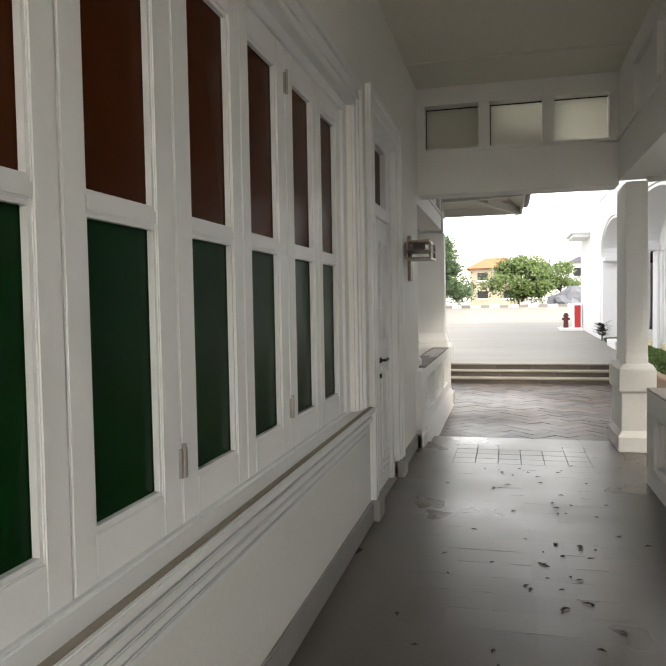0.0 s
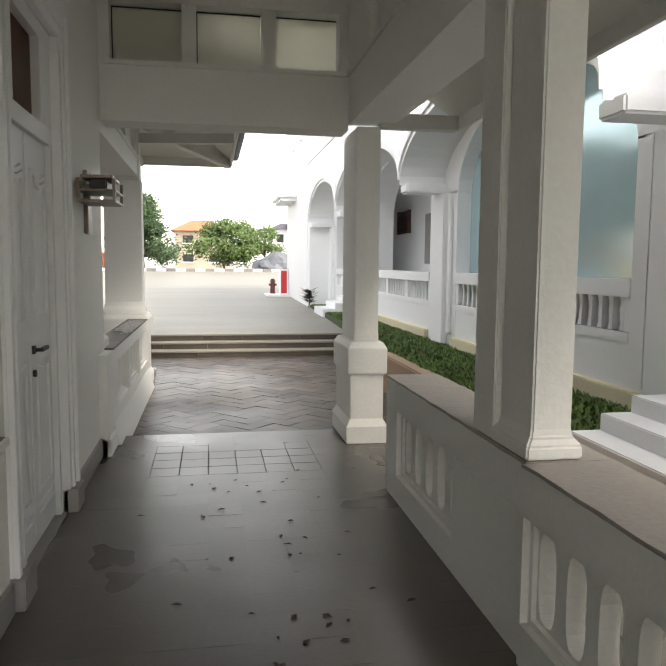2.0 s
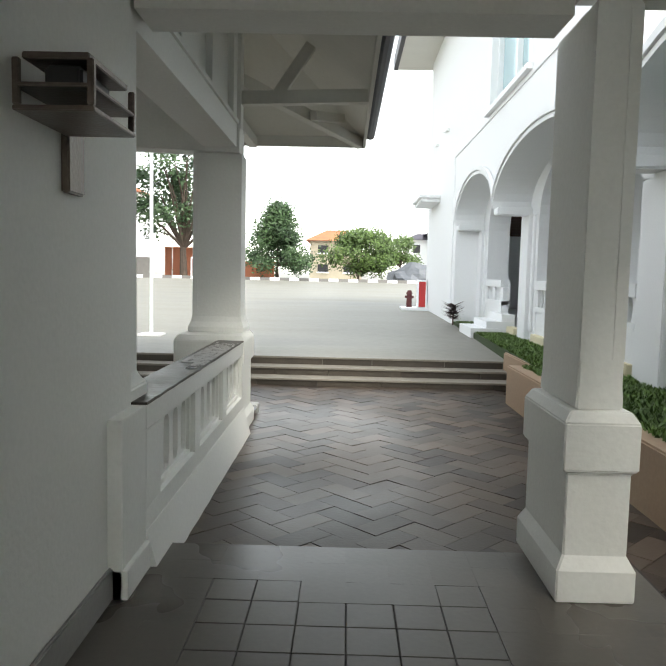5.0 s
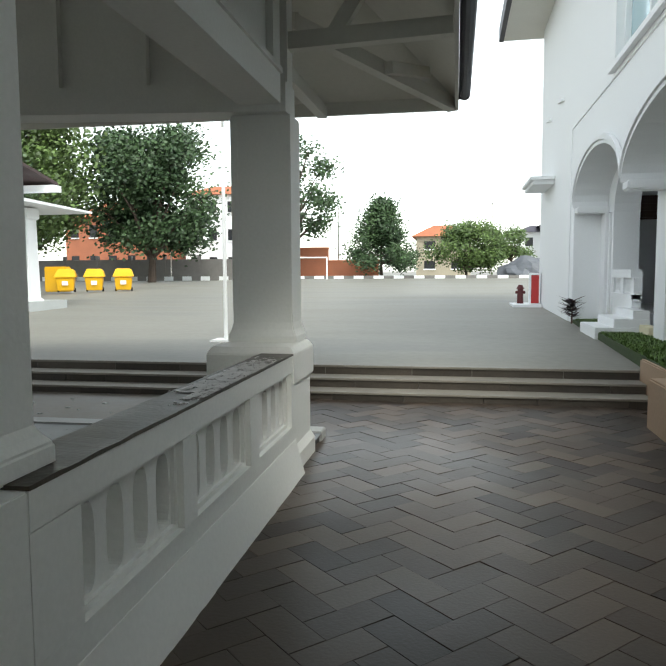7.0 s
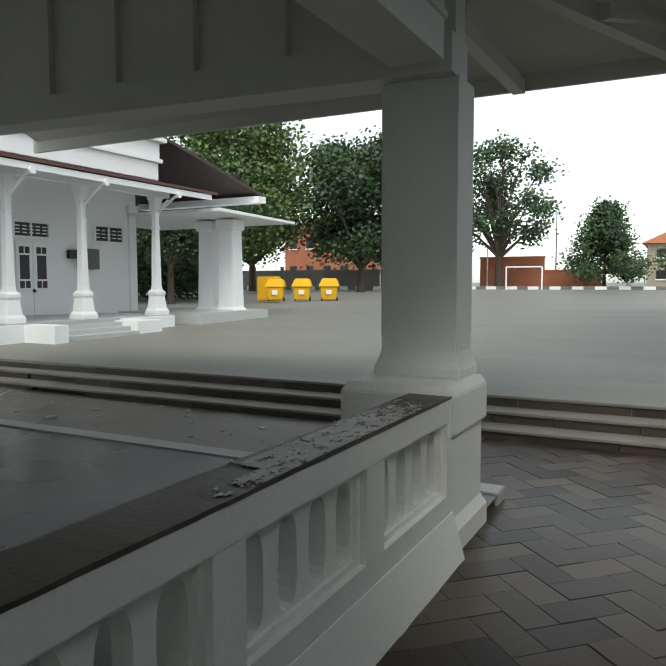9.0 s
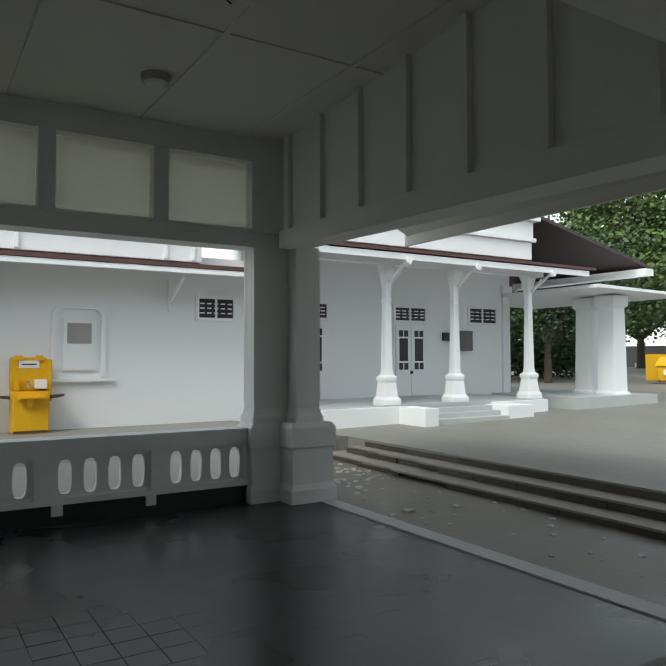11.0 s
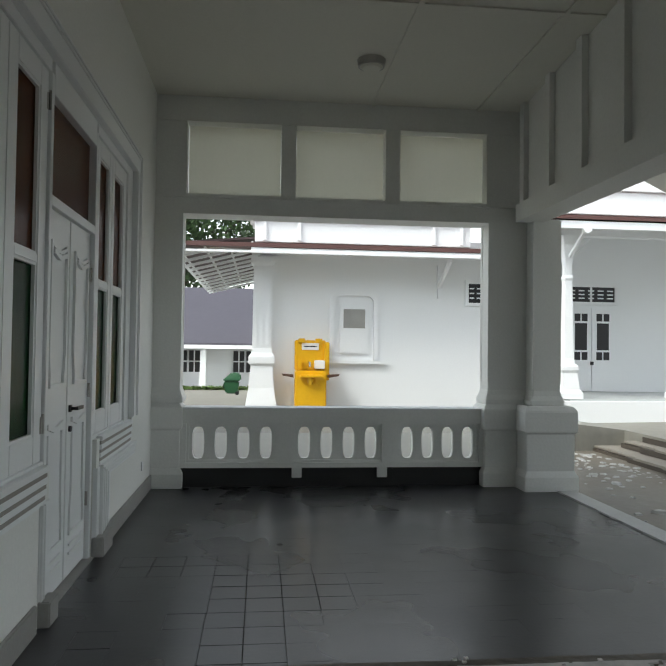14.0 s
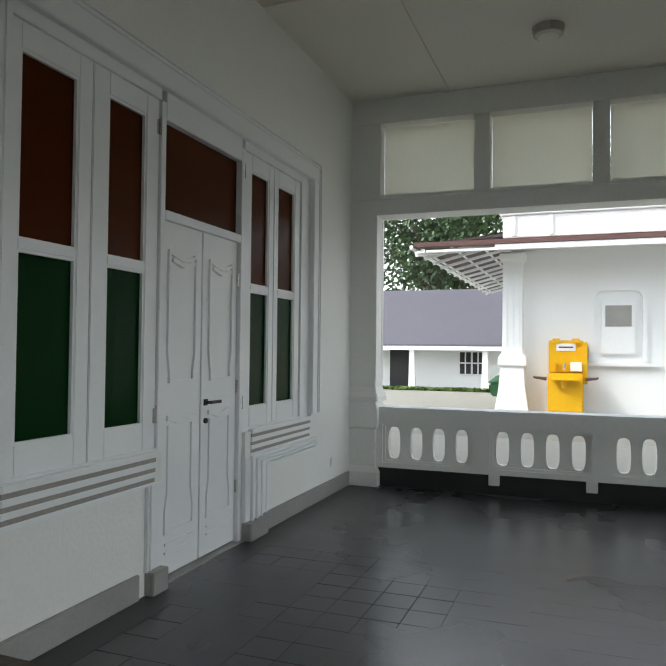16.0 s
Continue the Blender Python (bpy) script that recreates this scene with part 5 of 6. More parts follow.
hexa(f, [(-9.95, 12.95, 3.5), (-9.95, 21.0, 3.5), (-11.2, 21.0, 3.7), (-11.2, 12.95, 3.7)], [(-9.95, 12.95, 3.56), (-9.95, 21.0, 3.56), (-11.2, 21.0, 3.76), (-11.2, 12.95, 3.76)])
part("eave_roof", f, TERRA, hs, "red-brown tiled eave")
for nm, r in (("parapet", (-11.6, -10.75, 12.9, 19.8, 3.75, 4.15)), ("cornice", (-11.6, -10.68, 12.85, 19.88, 4.15, 4.24)), ("parapet", (-11.6, -10.72, 12.9, 19.82, 4.24, 4.62)), ("cornice", (-11.6, -10.6, 12.8, 19.95, 4.62, 4.72)), ("parapet", (-11.6, -10.66, 12.85, 19.9, 4.72, 5.0))):
    part(nm, blocks(r), WALLP, hs, bevel=0.01)
f = bmesh.new()
hexa(f, [(-11.6, 19.9, 4.85), (-10.9, 19.9, 4.85), (-10.2, 23.4, 3.72), (-13.0, 23.4, 3.72)], [(-11.6, 19.9, 4.93), (-10.9, 19.9, 4.93), (-10.2, 23.4, 3.8), (-13.0, 23.4, 3.8)])
hexa(f, [(-16, 12.9, 4.95), (-11.6, 12.9, 4.95), (-11.6, 20.0, 4.95), (-16, 20.0, 4.95)], [(-18, 15.0, 6.4), (-17.6, 15.0, 6.4), (-17.6, 18.0, 6.4), (-18, 18.0, 6.4)])
hexa(f, [(-16, 20.0, 4.95), (-11.6, 20.0, 4.95), (-12.5, 23.4, 3.72), (-18, 23.4, 3.72)], [(-16, 20.0, 5.05), (-11.6, 20.0, 5.05), (-12.5, 23.4, 3.8), (-18, 23.4, 3.8)])
part("roof", f, BROWNTILE, hs, "dark brown tiled hip roof")
f = bmesh.new()
box(f, -14.5, -10.15, 23.1, 23.45, 3.55, 3.72)
hexa(f, [(-15, 21.0, 3.12), (-9.9, 21.0, 3.12), (-9.9, 24.6, 3.06), (-15, 24.6, 3.06)], [(-15, 21.0, 3.2), (-9.9, 21.0, 3.2), (-9.9, 24.6, 3.12), (-15, 24.6, 3.12)])
part("porch_canopy", f, WALLP, hs)
for cx_, y in ((-10.75, 22.6), (-11.55, 22.75)):
    f = bmesh.new()
    tower(f, cx_, y, [(0.3, 0.3, 0.3), (0.66, 0.3, 0.3), (0.7, 0.25, 0.25), (2.75, 0.22, 0.22), (2.8, 0.28, 0.28), (3.05, 0.28, 0.28)])
    part("column", f, WALLP, hs, bevel=0.01)
bm = bmesh.new()
box(bm, -15, -10.2, 20.6, 23.6, 0.2, 0.62)
part("porch_floor", bm, PALESTEP, hs)

# ---- yellow wash stand by the house wall ----
YEL = material("yellow_plastic", (0.75, 0.42, 0.01), 0.35, vary=0.08, grain=20, stain=2, bump=0.03, tint=(0.62, 0.33, 0.01))
WHITEP = material("white_label", (0.8, 0.8, 0.78), 0.5, vary=0.03, bump=0.0)
ws = thing("wash_stand", "yellow plastic hand-washing stand against the white wall", "wash stand")
part("cabinet", blocks((-11.85, -11.45, 9.08, 9.62, G, 1.02)), YEL, ws, bevel=0.02)
part("back_board", blocks((-11.85, -11.7, 9.08, 9.62, 1.02, 1.55)), YEL, ws, bevel=0.015)
part("side_wing", blocks((-11.8, -11.6, 9.6, 9.68, 0.85, 1.52)), YEL, ws, bevel=0.01)
part("head_notch", blocks((-11.78, -11.66, 9.14, 9.26, 1.5, 1.58), (-11.78, -11.66, 9.44, 9.56, 1.5, 1.58)), YEL, ws, bevel=0.01)
bm = bmesh.new()
tube(bm, (-11.7, 9.33, 1.16), (-11.5, 9.33, 1.16), 0.018, n=10)
tube(bm, (-11.5, 9.33, 1.165), (-11.5, 9.33, 1.08), 0.018, n=10)
part("tap", bm, STEEL, ws, "small steel tap")
part("kick_line", blocks((-11.449, -11.444, 9.1, 9.6, G + 0.02, G + 0.05)), BROWN, ws, "brown base line")
part("sign", blocks((-11.7, -11.69, 9.2, 9.5, 1.38, 1.5)), WHITEP, ws, "white printed sign")
part("text_line", blocks((-11.69, -11.687, 9.24, 9.46, 1.43, 1.45)), BLACK, ws)
part("basin", blocks((-11.62, -11.3, 9.15, 9.55, 0.9, 0.95)), YEL, ws, "yellow basin ledge", bevel=0.015)
part("towel_box", blocks((-11.7, -11.55, 9.42, 9.6, 1.05, 1.2)), WHITEP, ws, "white paper towel box", bevel=0.01)
part("soap_bottle", blocks((-11.68, -11.58, 9.13, 9.2, 1.03, 1.22)), YEL, ws, bevel=0.015)
bm = bmesh.new()
tube(bm, (-11.4, 9.33, 0.9), (-11.4, 9.33, 0.78), 0.06, 0.03, 10)
part("drain", bm, YEL, ws)
for y, s_ in ((9.05, -1), (9.65, 1)):
    bm = bmesh.new()
    hexa(bm, [(-11.7, y, 0.9), (-11.45, y, 0.9), (-11.45, y + s_ * 0.18, 0.93), (-11.7, y + s_ * 0.18, 0.93)], [(-11.7, y, 0.95), (-11.45, y, 0.95), (-11.45, y + s_ * 0.2, 0.96), (-11.7, y + s_ * 0.2, 0.96)])
    part("side_basin", bm, BROWN, ws, "brown side tray")

# ---- low outbuilding behind ----
PURPLE = material("slate_roof_sheet", (0.075, 0.07, 0.09), 0.6, vary=0.08, grain=6, stain=0.5, bump=0.1)
ob_ = thing("outbuilding", "low white outbuilding under a slate-coloured roof", "building")
part("wall", blocks((-24, -22.5, -14, 9, 0.0, 1.5)), PLASTER_OUT, ob_)
bm = bmesh.new()
hexa(bm, [(-21.3, -15, 1.48), (-21.3, 9.5, 1.48), (-25, 9.5, 3.5), (-25, -15, 3.5)], [(-21.3, -15, 1.56), (-21.3, 9.5, 1.56), (-25, 9.5, 3.6), (-25, -15, 3.6)])
part("roof", bm, PURPLE, ob_, "slate-coloured sheet roof")
part("fascia", blocks((-21.35, -21.25, -15, 9.5, 1.38, 1.5)), PLASTER_OUT, ob_)
for y in (-2.0, 0.5, 4.4, 6.7, 8.6):
    bm = bmesh.new()
    tower(bm, -21.5, y, [(0.1, 0.1, 0.1), (1.4, 0.08, 0.08)])
    part("post", bm, PLASTER_OUT, ob_)
part("door", blocks((-22.5, -22.44, 3.4, 4.05, 0.12, 1.4)), IRONGRILLE, ob_, "dark open doorway")
for y in (1.6, 5.75, 7.6):
    part("window", blocks((-22.5, -22.46, y, y + 0.35, 0.6, 1.35), (-22.5, -22.46, y + 0.42, y + 0.77, 0.6, 1.35)), IRONGRILLE, ob_, "dark window panes")
    bm = bmesh.new()
    for k in range(3):
        box(bm, -22.46, -22.44, y - 0.03, y + 0.8, 0.58 + k * 0.37, 0.62 + k * 0.37)
    box(bm, -22.46, -22.44, y + 0.16, y + 0.2, 0.62, 1.32)
    box(bm, -22.46, -22.44, y + 0.57, y + 0.61, 0.62, 1.32)
    part("window_bar", bm, PLASTER_OUT, ob_)
hedge = bmesh.new()
random.seed(8)
for i in range(5000):
    x, y, z = random.uniform(-21.1, -20.6), random.uniform(-6, 9), random.uniform(0.13, 0.24)
    a, b = random.uniform(0, 6.28), random.uniform(-0.6, 0.6)
    d, s_ = Vector((math.cos(a), math.sin(a), b)) * 0.07, Vector((-math.sin(a), math.cos(a), 0.3)) * 0.03
    o = Vector((x, y, z))
    hedge.faces.new([hedge.verts.new(p) for p in (o - d, o + s_, o + d, o - s_)])
tagged(new("hedge", mesh("hedge", hedge, GRASS)), "low green border hedge", "hedge", kind="stuff")
BINGREEN = material("green_bin_plastic", (0.02, 0.1, 0.04), 0.4, vary=0.1, bump=0.03)


def wheel_bin(x, y, z, h, mat, name, label, rot=0.0):
    b = thing(name, label, "bin", "bins in the yard" if mat is YEL else "")
    f = bmesh.new()
    tower(f, 0, 0, [(0.06 * h, 0.36 * h / 1.15, 0.3 * h / 1.15), (h * 0.62, 0.44 * h / 1.15, 0.4 * h / 1.15)])
    part("body", f, mat, b, bevel=0.03)
    f = bmesh.new()
    hexa(f, [(-0.46 * h, -0.42 * h, h * 0.63), (0.46 * h, -0.42 * h, h * 0.63), (0.46 * h, 0.42 * h, h * 0.63), (-0.46 * h, 0.42 * h, h * 0.63)], [(-0.3 * h, 0.0, h), (0.3 * h, 0.0, h), (0.36 * h, 0.4 * h, h * 0.95), (-0.36 * h, 0.4 * h, h * 0.95)])
    part("lid", f, mat, b, "domed lid", bevel=0.03)
    f = bmesh.new()
    box(f, -0.12 * h, 0.12 * h, -0.38 * h, -0.3 * h, h * 0.3, h * 0.48)
    part("label_plate", f, WHITEP if mat is YEL else BLACK, b)
    for s_ in (-1, 1):
        f = bmesh.new()
        tube(f, (s_ * 0.3 * h, 0.25 * h, 0.09 * h), (s_ * 0.37 * h, 0.25 * h, 0.09 * h), 0.09 * h, n=12)
        part("wheel", f, BLACK, b)
    b.matrix_basis = pose(x, y, z, 0, 0, rot)
    return b


wheel_bin(-15.2, 7.85, plaza_level(-15.2, 7.85), 0.5, BINGREEN, "wheeled_bin", "green wheeled bin beside the house")
for x, y in ((-16.0, 33.2), (-15.0, 33.8), (-13.9, 34.3)):
    wheel_bin(x, y, plaza_level(x, y), 1.0, YEL, "wheeled_bin", "yellow wheeled bin on the yard", 25)
bk = thing("yellow_crate", "yellow plastic crate behind the bins", "crate")
part("crate", blocks((-17.2, -16.2, 33.5, 34.0, plaza_level(-16, 33.5), plaza_level(-16, 33.5) + 1.1)), YEL, bk, bevel=0.04)

# ---- flagpole ----
fp = thing("flagpole", "white painted flagpole on a small base", "flagpole")
fz = plaza_level(-3.05, 16.2)
bm = bmesh.new()
tube(bm, (-3.05, 16.2, fz), (-3.05, 16.2, 3.55), 0.032, 0.028, 12)
part("pole", bm, PLASTER_OUT, fp, "white lower pole")
bm = bmesh.new()
tube(bm, (-3.05, 16.2, 3.55), (-3.05, 16.2, 7.5), 0.024, 0.02, 10)
part("mast", bm, STEEL, fp, "grey upper pole")
part("foot", blocks((-3.25, -2.85, 16.0, 16.4, fz - 0.05, fz + 0.03)), PLASTER_OUT, fp, bevel=0.008)

# ---- trees ----
BARK = material("bark", (0.09, 0.065, 0.05), 0.85, vary=0.25, grain=14, stain=3, bump=0.8)
LEAF = material("tree_leaf", (0.085, 0.135, 0.03), 0.55, vary=0.25, grain=2, stain=0.5, bump=0.0, island=0.45, tint=(0.05, 0.09, 0.025))
LEAF_DARK = material("dark_tree_leaf", (0.055, 0.1, 0.035), 0.55, vary=0.25, grain=2, stain=0.5, bump=0.0, island=0.45, tint=(0.02, 0.045, 0.02))


def tree(x, y, height, radius, label, leaves=9000, clumps=40, seed=1, bare=0.3, leaf=0.28, mat=LEAF, cone=False, fill=0.85):
    rnd = random.Random(seed)
    z = plaza_level(x, y)
    t = thing("tree", label, "tree")
    bm = bmesh.new()
    forkz = height * bare
    r0 = height * 0.03
    tube(bm, (x, y, z - 0.1), (x + rnd.uniform(-0.1, 0.1), y, z + forkz), r0, r0 * 0.7, 9)
    tops = []
    for k in range(clumps):
        f = rnd.random()
        if cone:
            zz = forkz * 0.8 + (height - forkz * 0.8) * f
            rr = radius * (1 - f) ** 0.8 * math.sqrt(rnd.random())
        else:
            zz = forkz + (height - forkz) * (0.12 + 0.8 * f)
            rr = radius * math.sqrt(max(0.08, 1 - (2 * (0.12 + 0.8 * f) - 1.0) ** 2)) * math.sqrt(rnd.random()) * 0.85
        a = rnd.uniform(0, 6.28)
        tops.append(Vector((x + rr * math.cos(a), y + rr * math.sin(a), z + zz)))
    base = Vector((x, y, z + forkz * 0.95))
    for k, p in enumerate(tops[:min(clumps, 22)]):
        mid = base.lerp(p, 0.5) + Vector((rnd.uniform(-0.3, 0.3), rnd.uniform(-0.3, 0.3), 0.3))
        tube(bm, base if not cone else Vector((x, y, min(p.z, z + height * 0.9))), mid if not cone else p, r0 * 0.45, r0 * 0.25, 6)
        if not cone:
            tube(bm, mid, p, r0 * 0.25, r0 * 0.08, 6)
    if cone:
        tube(bm, base, (x, y, z + height * 0.95), r0 * 0.6, r0 * 0.1, 7)
    part("trunk", bm, BARK, t)
    n = leaves
    co, faces = [], []
    cr = radius * (0.3 if not cone else 0.24)
    for i in range(n):
        c = tops[rnd.randrange(len(tops))]
        g = Vector((rnd.gauss(0, 1), rnd.gauss(0, 1), rnd.gauss(0, 0.75)))
        o = c + g * cr * 0.55 * fill
        d = Vector((rnd.gauss(0, 1), rnd.gauss(0, 1), rnd.gauss(0, 0.6))).normalized() * leaf * rnd.uniform(0.6, 1.2)
        s_ = d.orthogonal().normalized() * leaf * 0.42
        k = len(co)
        co += [o - d * 0.5, o + s_, o + d * 0.5, o - s_]
        faces.append((k, k + 1, k + 2, k + 3))
    me_ = bpy.data.meshes.new("crown")
    me_.from_pydata(co, [], faces)
    me_.materials.append(mat)
    cr_ = new("crown", me_)
    cr_.parent = t
    return t


tree(-25.5, 43.5, 11.5, 5.4, "broad leafy green tree behind the house", 22000, 70, 1, 0.2)
tree(-20.0, 50.5, 10.4, 5.0, "dense dark green tree beyond the yard", 24000, 70, 2, 0.16, mat=LEAF_DARK)
tree(-12.2, 57.5, 10.6, 4.2, "tall thin-crowned tree at the yard edge", 7000, 50, 3, 0.22, mat=LEAF_DARK, fill=0.7)
tree(-4.9, 56.5, 5.3, 3.5, "conical young tree by the yard kerb", 13000, 60, 4, 0.18, leaf=0.2, mat=LEAF_DARK, cone=True)
tree(1.2, 58.5, 3.7, 3.1, "low spreading tree by the yard kerb", 11000, 45, 5, 0.14, leaf=0.2)
tree(4.6, 61.0, 3.6, 2.0, "low spreading tree by the yard kerb", 3500, 26, 6, 0.35, leaf=0.2)
tree(-34.0, 3.5, 12.0, 6.5, "tall tree with open foliage behind the outbuilding", 15000, 60, 7, 0.25, leaf=0.24, mat=LEAF_DARK)
tree(-36.0, 12.0, 11.0, 6.0, "tall tree with open foliage behind the outbuilding", 15000, 60, 8, 0.25, leaf=0.24, mat=LEAF_DARK)
tree(-27.0, 33.0, 8.5, 4.6, "dark tree in the shade beside the house", 20000, 60, 9, 0.12, leaf=0.19, mat=LEAF_DARK)
tree(-20.5, 31.5, 6.0, 3.8, "dark tree in the shade beside the house", 20000, 60, 12, 0.3, leaf=0.17, mat=LEAF_DARK)
tree(-25.5, 36.5, 4.6, 4.6, "dark undergrowth in the shade beside the house", 16000, 60, 21, 0.02, leaf=0.2, mat=LEAF_DARK)
tree(-30.0, 52.0, 10.5, 5.0, "leafy tree beyond the yard fence", 10000, 50, 10, 0.2)

# ---- far edge of the yard ----
BRICKRED = material("orange_brick_wall", (0.42, 0.15, 0.08), 0.75, vary=0.15, grain=12, stain=1, bump=0.3)
TILEORANGE = material("orange_roof_tile", (0.5, 0.17, 0.08), 0.7, vary=0.15, grain=8, stain=1, bump=0.3)
GREYW = material("grey_fence_concrete", (0.2, 0.19, 0.18), 0.8, vary=0.15, grain=5, stain=0.6, bump=0.2)
zk = plaza_level(0, 55)
kerb_white, kerb_black = bmesh.new(), bmesh.new()
x, k = -45.0, 0
while x < 12:
    box(kerb_white if k % 2 == 0 else kerb_black, x, x + 0.7, 54.5, 54.8, zk - 0.3, zk + 0.2)
    x, k = x + 0.71, k + 1
kw = thing("painted_kerb", "black and white painted kerb along the yard", "kerb", kind="structure")
part("white_blocks", kerb_white, PLASTER_OUT, kw, kind="stuff")
part("black_blocks", kerb_black, GREYW, kw, kind="stuff")
fw = thing("yard_fence", "low grey concrete fence beyond the yard", "fence", kind="structure")
part("wall", blocks((-48, -14.5, 56.5, 56.7, 0.5, 2.4)), GREYW, fw)
for i in range(12):
    part("post", blocks((-47 + 2.8 * i, -46.8 + 2.8 * i, 56.45, 56.75, 0.5, 2.7)), GREYW, fw)
bw = thing("brick_wall", "orange brick boundary wall", "wall", kind="structure")
part("wall", blocks((-14.3, -9.5, 60, 60.3, 0.5, 3.2), (-9.5, -5.5, 60, 60.3, 0.5, 2.2)), BRICKRED, bw)
part("coping", blocks((-14.35, -9.45, 59.95, 60.35, 3.2, 3.32), (-9.45, -5.4, 59.95, 60.35, 2.2, 2.3)), TILEORANGE, bw)
gl = thing("goal_frame", "small white metal goal frame", "goal")
bm = bmesh.new()
za = plaza_level(-9, 53)
tube(bm, (-10.6, 53, za), (-10.6, 53, za + 1.5), 0.05)
tube(bm, (-8.3, 53, za), (-8.3, 53, za + 1.5), 0.05)
tube(bm, (-10.6, 53, za + 1.5), (-8.3, 53, za + 1.5), 0.05)
part("frame", bm, PLASTER_OUT, gl)


def far_house(x, y, w, d, h, roof_h, wall, roof, label, rows=2):
    z = plaza_level(x, y)
    o = thing("house", label, "house")
    part("wall", blocks((x, x + w, y, y + d, z - 0.2, z + h)), wall, o)
    f = bmesh.new()
    e = 0.5
    hexa(f, [(x - e, y - e, z + h), (x + w + e, y - e, z + h), (x + w + e, y + d + e, z + h), (x - e, y + d + e, z + h)], [(x + w * 0.3, y + d * 0.45, z + h + roof_h), (x + w * 0.7, y + d * 0.45, z + h + roof_h), (x + w * 0.7, y + d * 0.55, z + h + roof_h), (x + w * 0.3, y + d * 0.55, z + h + roof_h)])
    part("roof", f, roof, o)
    n = max(2, int(w / 2))
    for r in range(rows):
        for k in range(n):
            u = x + w * (k + 0.3) / n
            v = z + h * (r + 0.35) / rows
            f = bmesh.new()
            box(f, u, u + w / n * 0.4, y - 0.06, y, v, v + h / rows * 0.4)
            wd = part("window", f, IRONGRILLE, o, "dark window")
            f = bmesh.new()
            box(f, u - 0.08, u + w / n * 0.4 + 0.08, y - 0.12, y, v - 0.12, v - 0.001)
            part("sill", f, PLASTER_OUT, wd)


DULLCREAM = material("weathered_cream_wall", (0.42, 0.37, 0.28), 0.8, vary=0.15, grain=6, stain=0.7, bump=0.1)
far_house(-3.6, 78, 5.5, 7, 4.0, 1.3, DULLCREAM, TILEORANGE, "cream two-storey house with an orange tiled roof")
far_house(-38, 70, 10, 8, 6.0, 1.8, BRICKRED, TILEORANGE, "orange house beyond the trees")
far_house(-27, 74, 6, 7, 8.4, 1.2, PLASTER_OUT, TILEORANGE, "white three-storey house with a tiled roof", 3)
far_house(9.5, 78, 12, 8, 5.2, 2.4, PLASTER_OUT, PURPLE, "pale grey house with a slate-coloured roof")
far_house(7.2, 84, 4, 4, 4.6, 0.8, PLASTER_OUT, PURPLE, "pale grey house with a slate-coloured roof")
TARP = material("grey_tarpaulin", (0.13, 0.14, 0.16), 0.6, vary=0.2, grain=4, stain=1, bump=0.5)
mnd = thing("tarp_mound", "grey tarpaulin over a mound of material", "tarpaulin")
bm = bmesh.new()
bmesh.ops.create_uvsphere(bm, u_segments=24, v_segments=12, radius=1)
for v in bm.verts:
    q = 1 + 0.25 * noise.noise(v.co * 2.3)
    v.co = Vector((5.6 + v.co.x * 2.3 * q, 56.5 + v.co.y * 1.5 * q, 0.85 + v.co.z * 1.45 * q))
part("sheet", bm, TARP, mnd)
for xx, yy, hh in ((-13.2, 58, 4.0), (-9.0, 62, 6.5), (-20.5, 55, 5.0), (3.4, 66, 7.0)):
    lp = thing("lamp_post", "thin pale street lamp post far off", "lamp post")
    bm = bmesh.new()
    tube(bm, (xx, yy, 0.7), (xx, yy, hh), 0.06, 0.04, 8)
    part("pole", bm, STEEL, lp)
    part("lantern", blocks((xx - 0.12, xx + 0.12, yy - 0.3, yy + 0.3, hh, hh + 0.12)), PLASTER_OUT, lp)


mast = thing("lattice_mast", "thin red and white lattice mast on the skyline", "mast")
bm = bmesh.new()
mx, my = 9.6, 150.0
for k in range(9):
    za, zb = 0.5 + 2.5 * k, 0.5 + 2.5 * (k + 1)
    ra, rb = 0.85 - 0.08 * k, 0.85 - 0.08 * (k + 1)
    for i, j in ((-1, -1), (1, -1), (1, 1), (-1, 1)):
        tube(bm, (mx + i * ra, my + j * ra, za), (mx + i * rb, my + j * rb, zb), 0.07, n=5)
        tube(bm, (mx + i * ra, my + j * ra, za), (mx + j * rb, my - i * rb, zb), 0.05, n=5)
part("lattice", bm, WHITEP, mast)


# ---- floor tiles and pavers ----
def piece_mesh(name, sx, sy, h, mat, chamfer=0.004):
    bm = bmesh.new()
    tower(bm, 0, 0, [(0, sx / 2, sy / 2), (h - chamfer, sx / 2, sy / 2), (h, sx / 2 - chamfer, sy / 2 - chamfer)])
    return mesh(name, bm, mat)


rnd = random.Random(3)
veranda, porch, court = bpy.data.objects["floor_veranda"], bpy.data.objects["floor_porch"], bpy.data.objects["pavement"]
# cement tiles of the veranda: singly where the walk passes nearest, joined beyond
TS = 0.2
tile_me = piece_mesh("tile", TS, TS, 0.008, TILE, 0.0001)
worn_me = piece_mesh("tile", TS - 0.004, TS - 0.004, 0.008, TILE, 0.0025)
porch_me = piece_mesh("tile", TS, TS, 0.008, PORCHTILE, 0.0001)
porch_worn_me = piece_mesh("tile", TS - 0.003, TS - 0.003, 0.008, PORCHTILE, 0.002)
co, fc = [], []


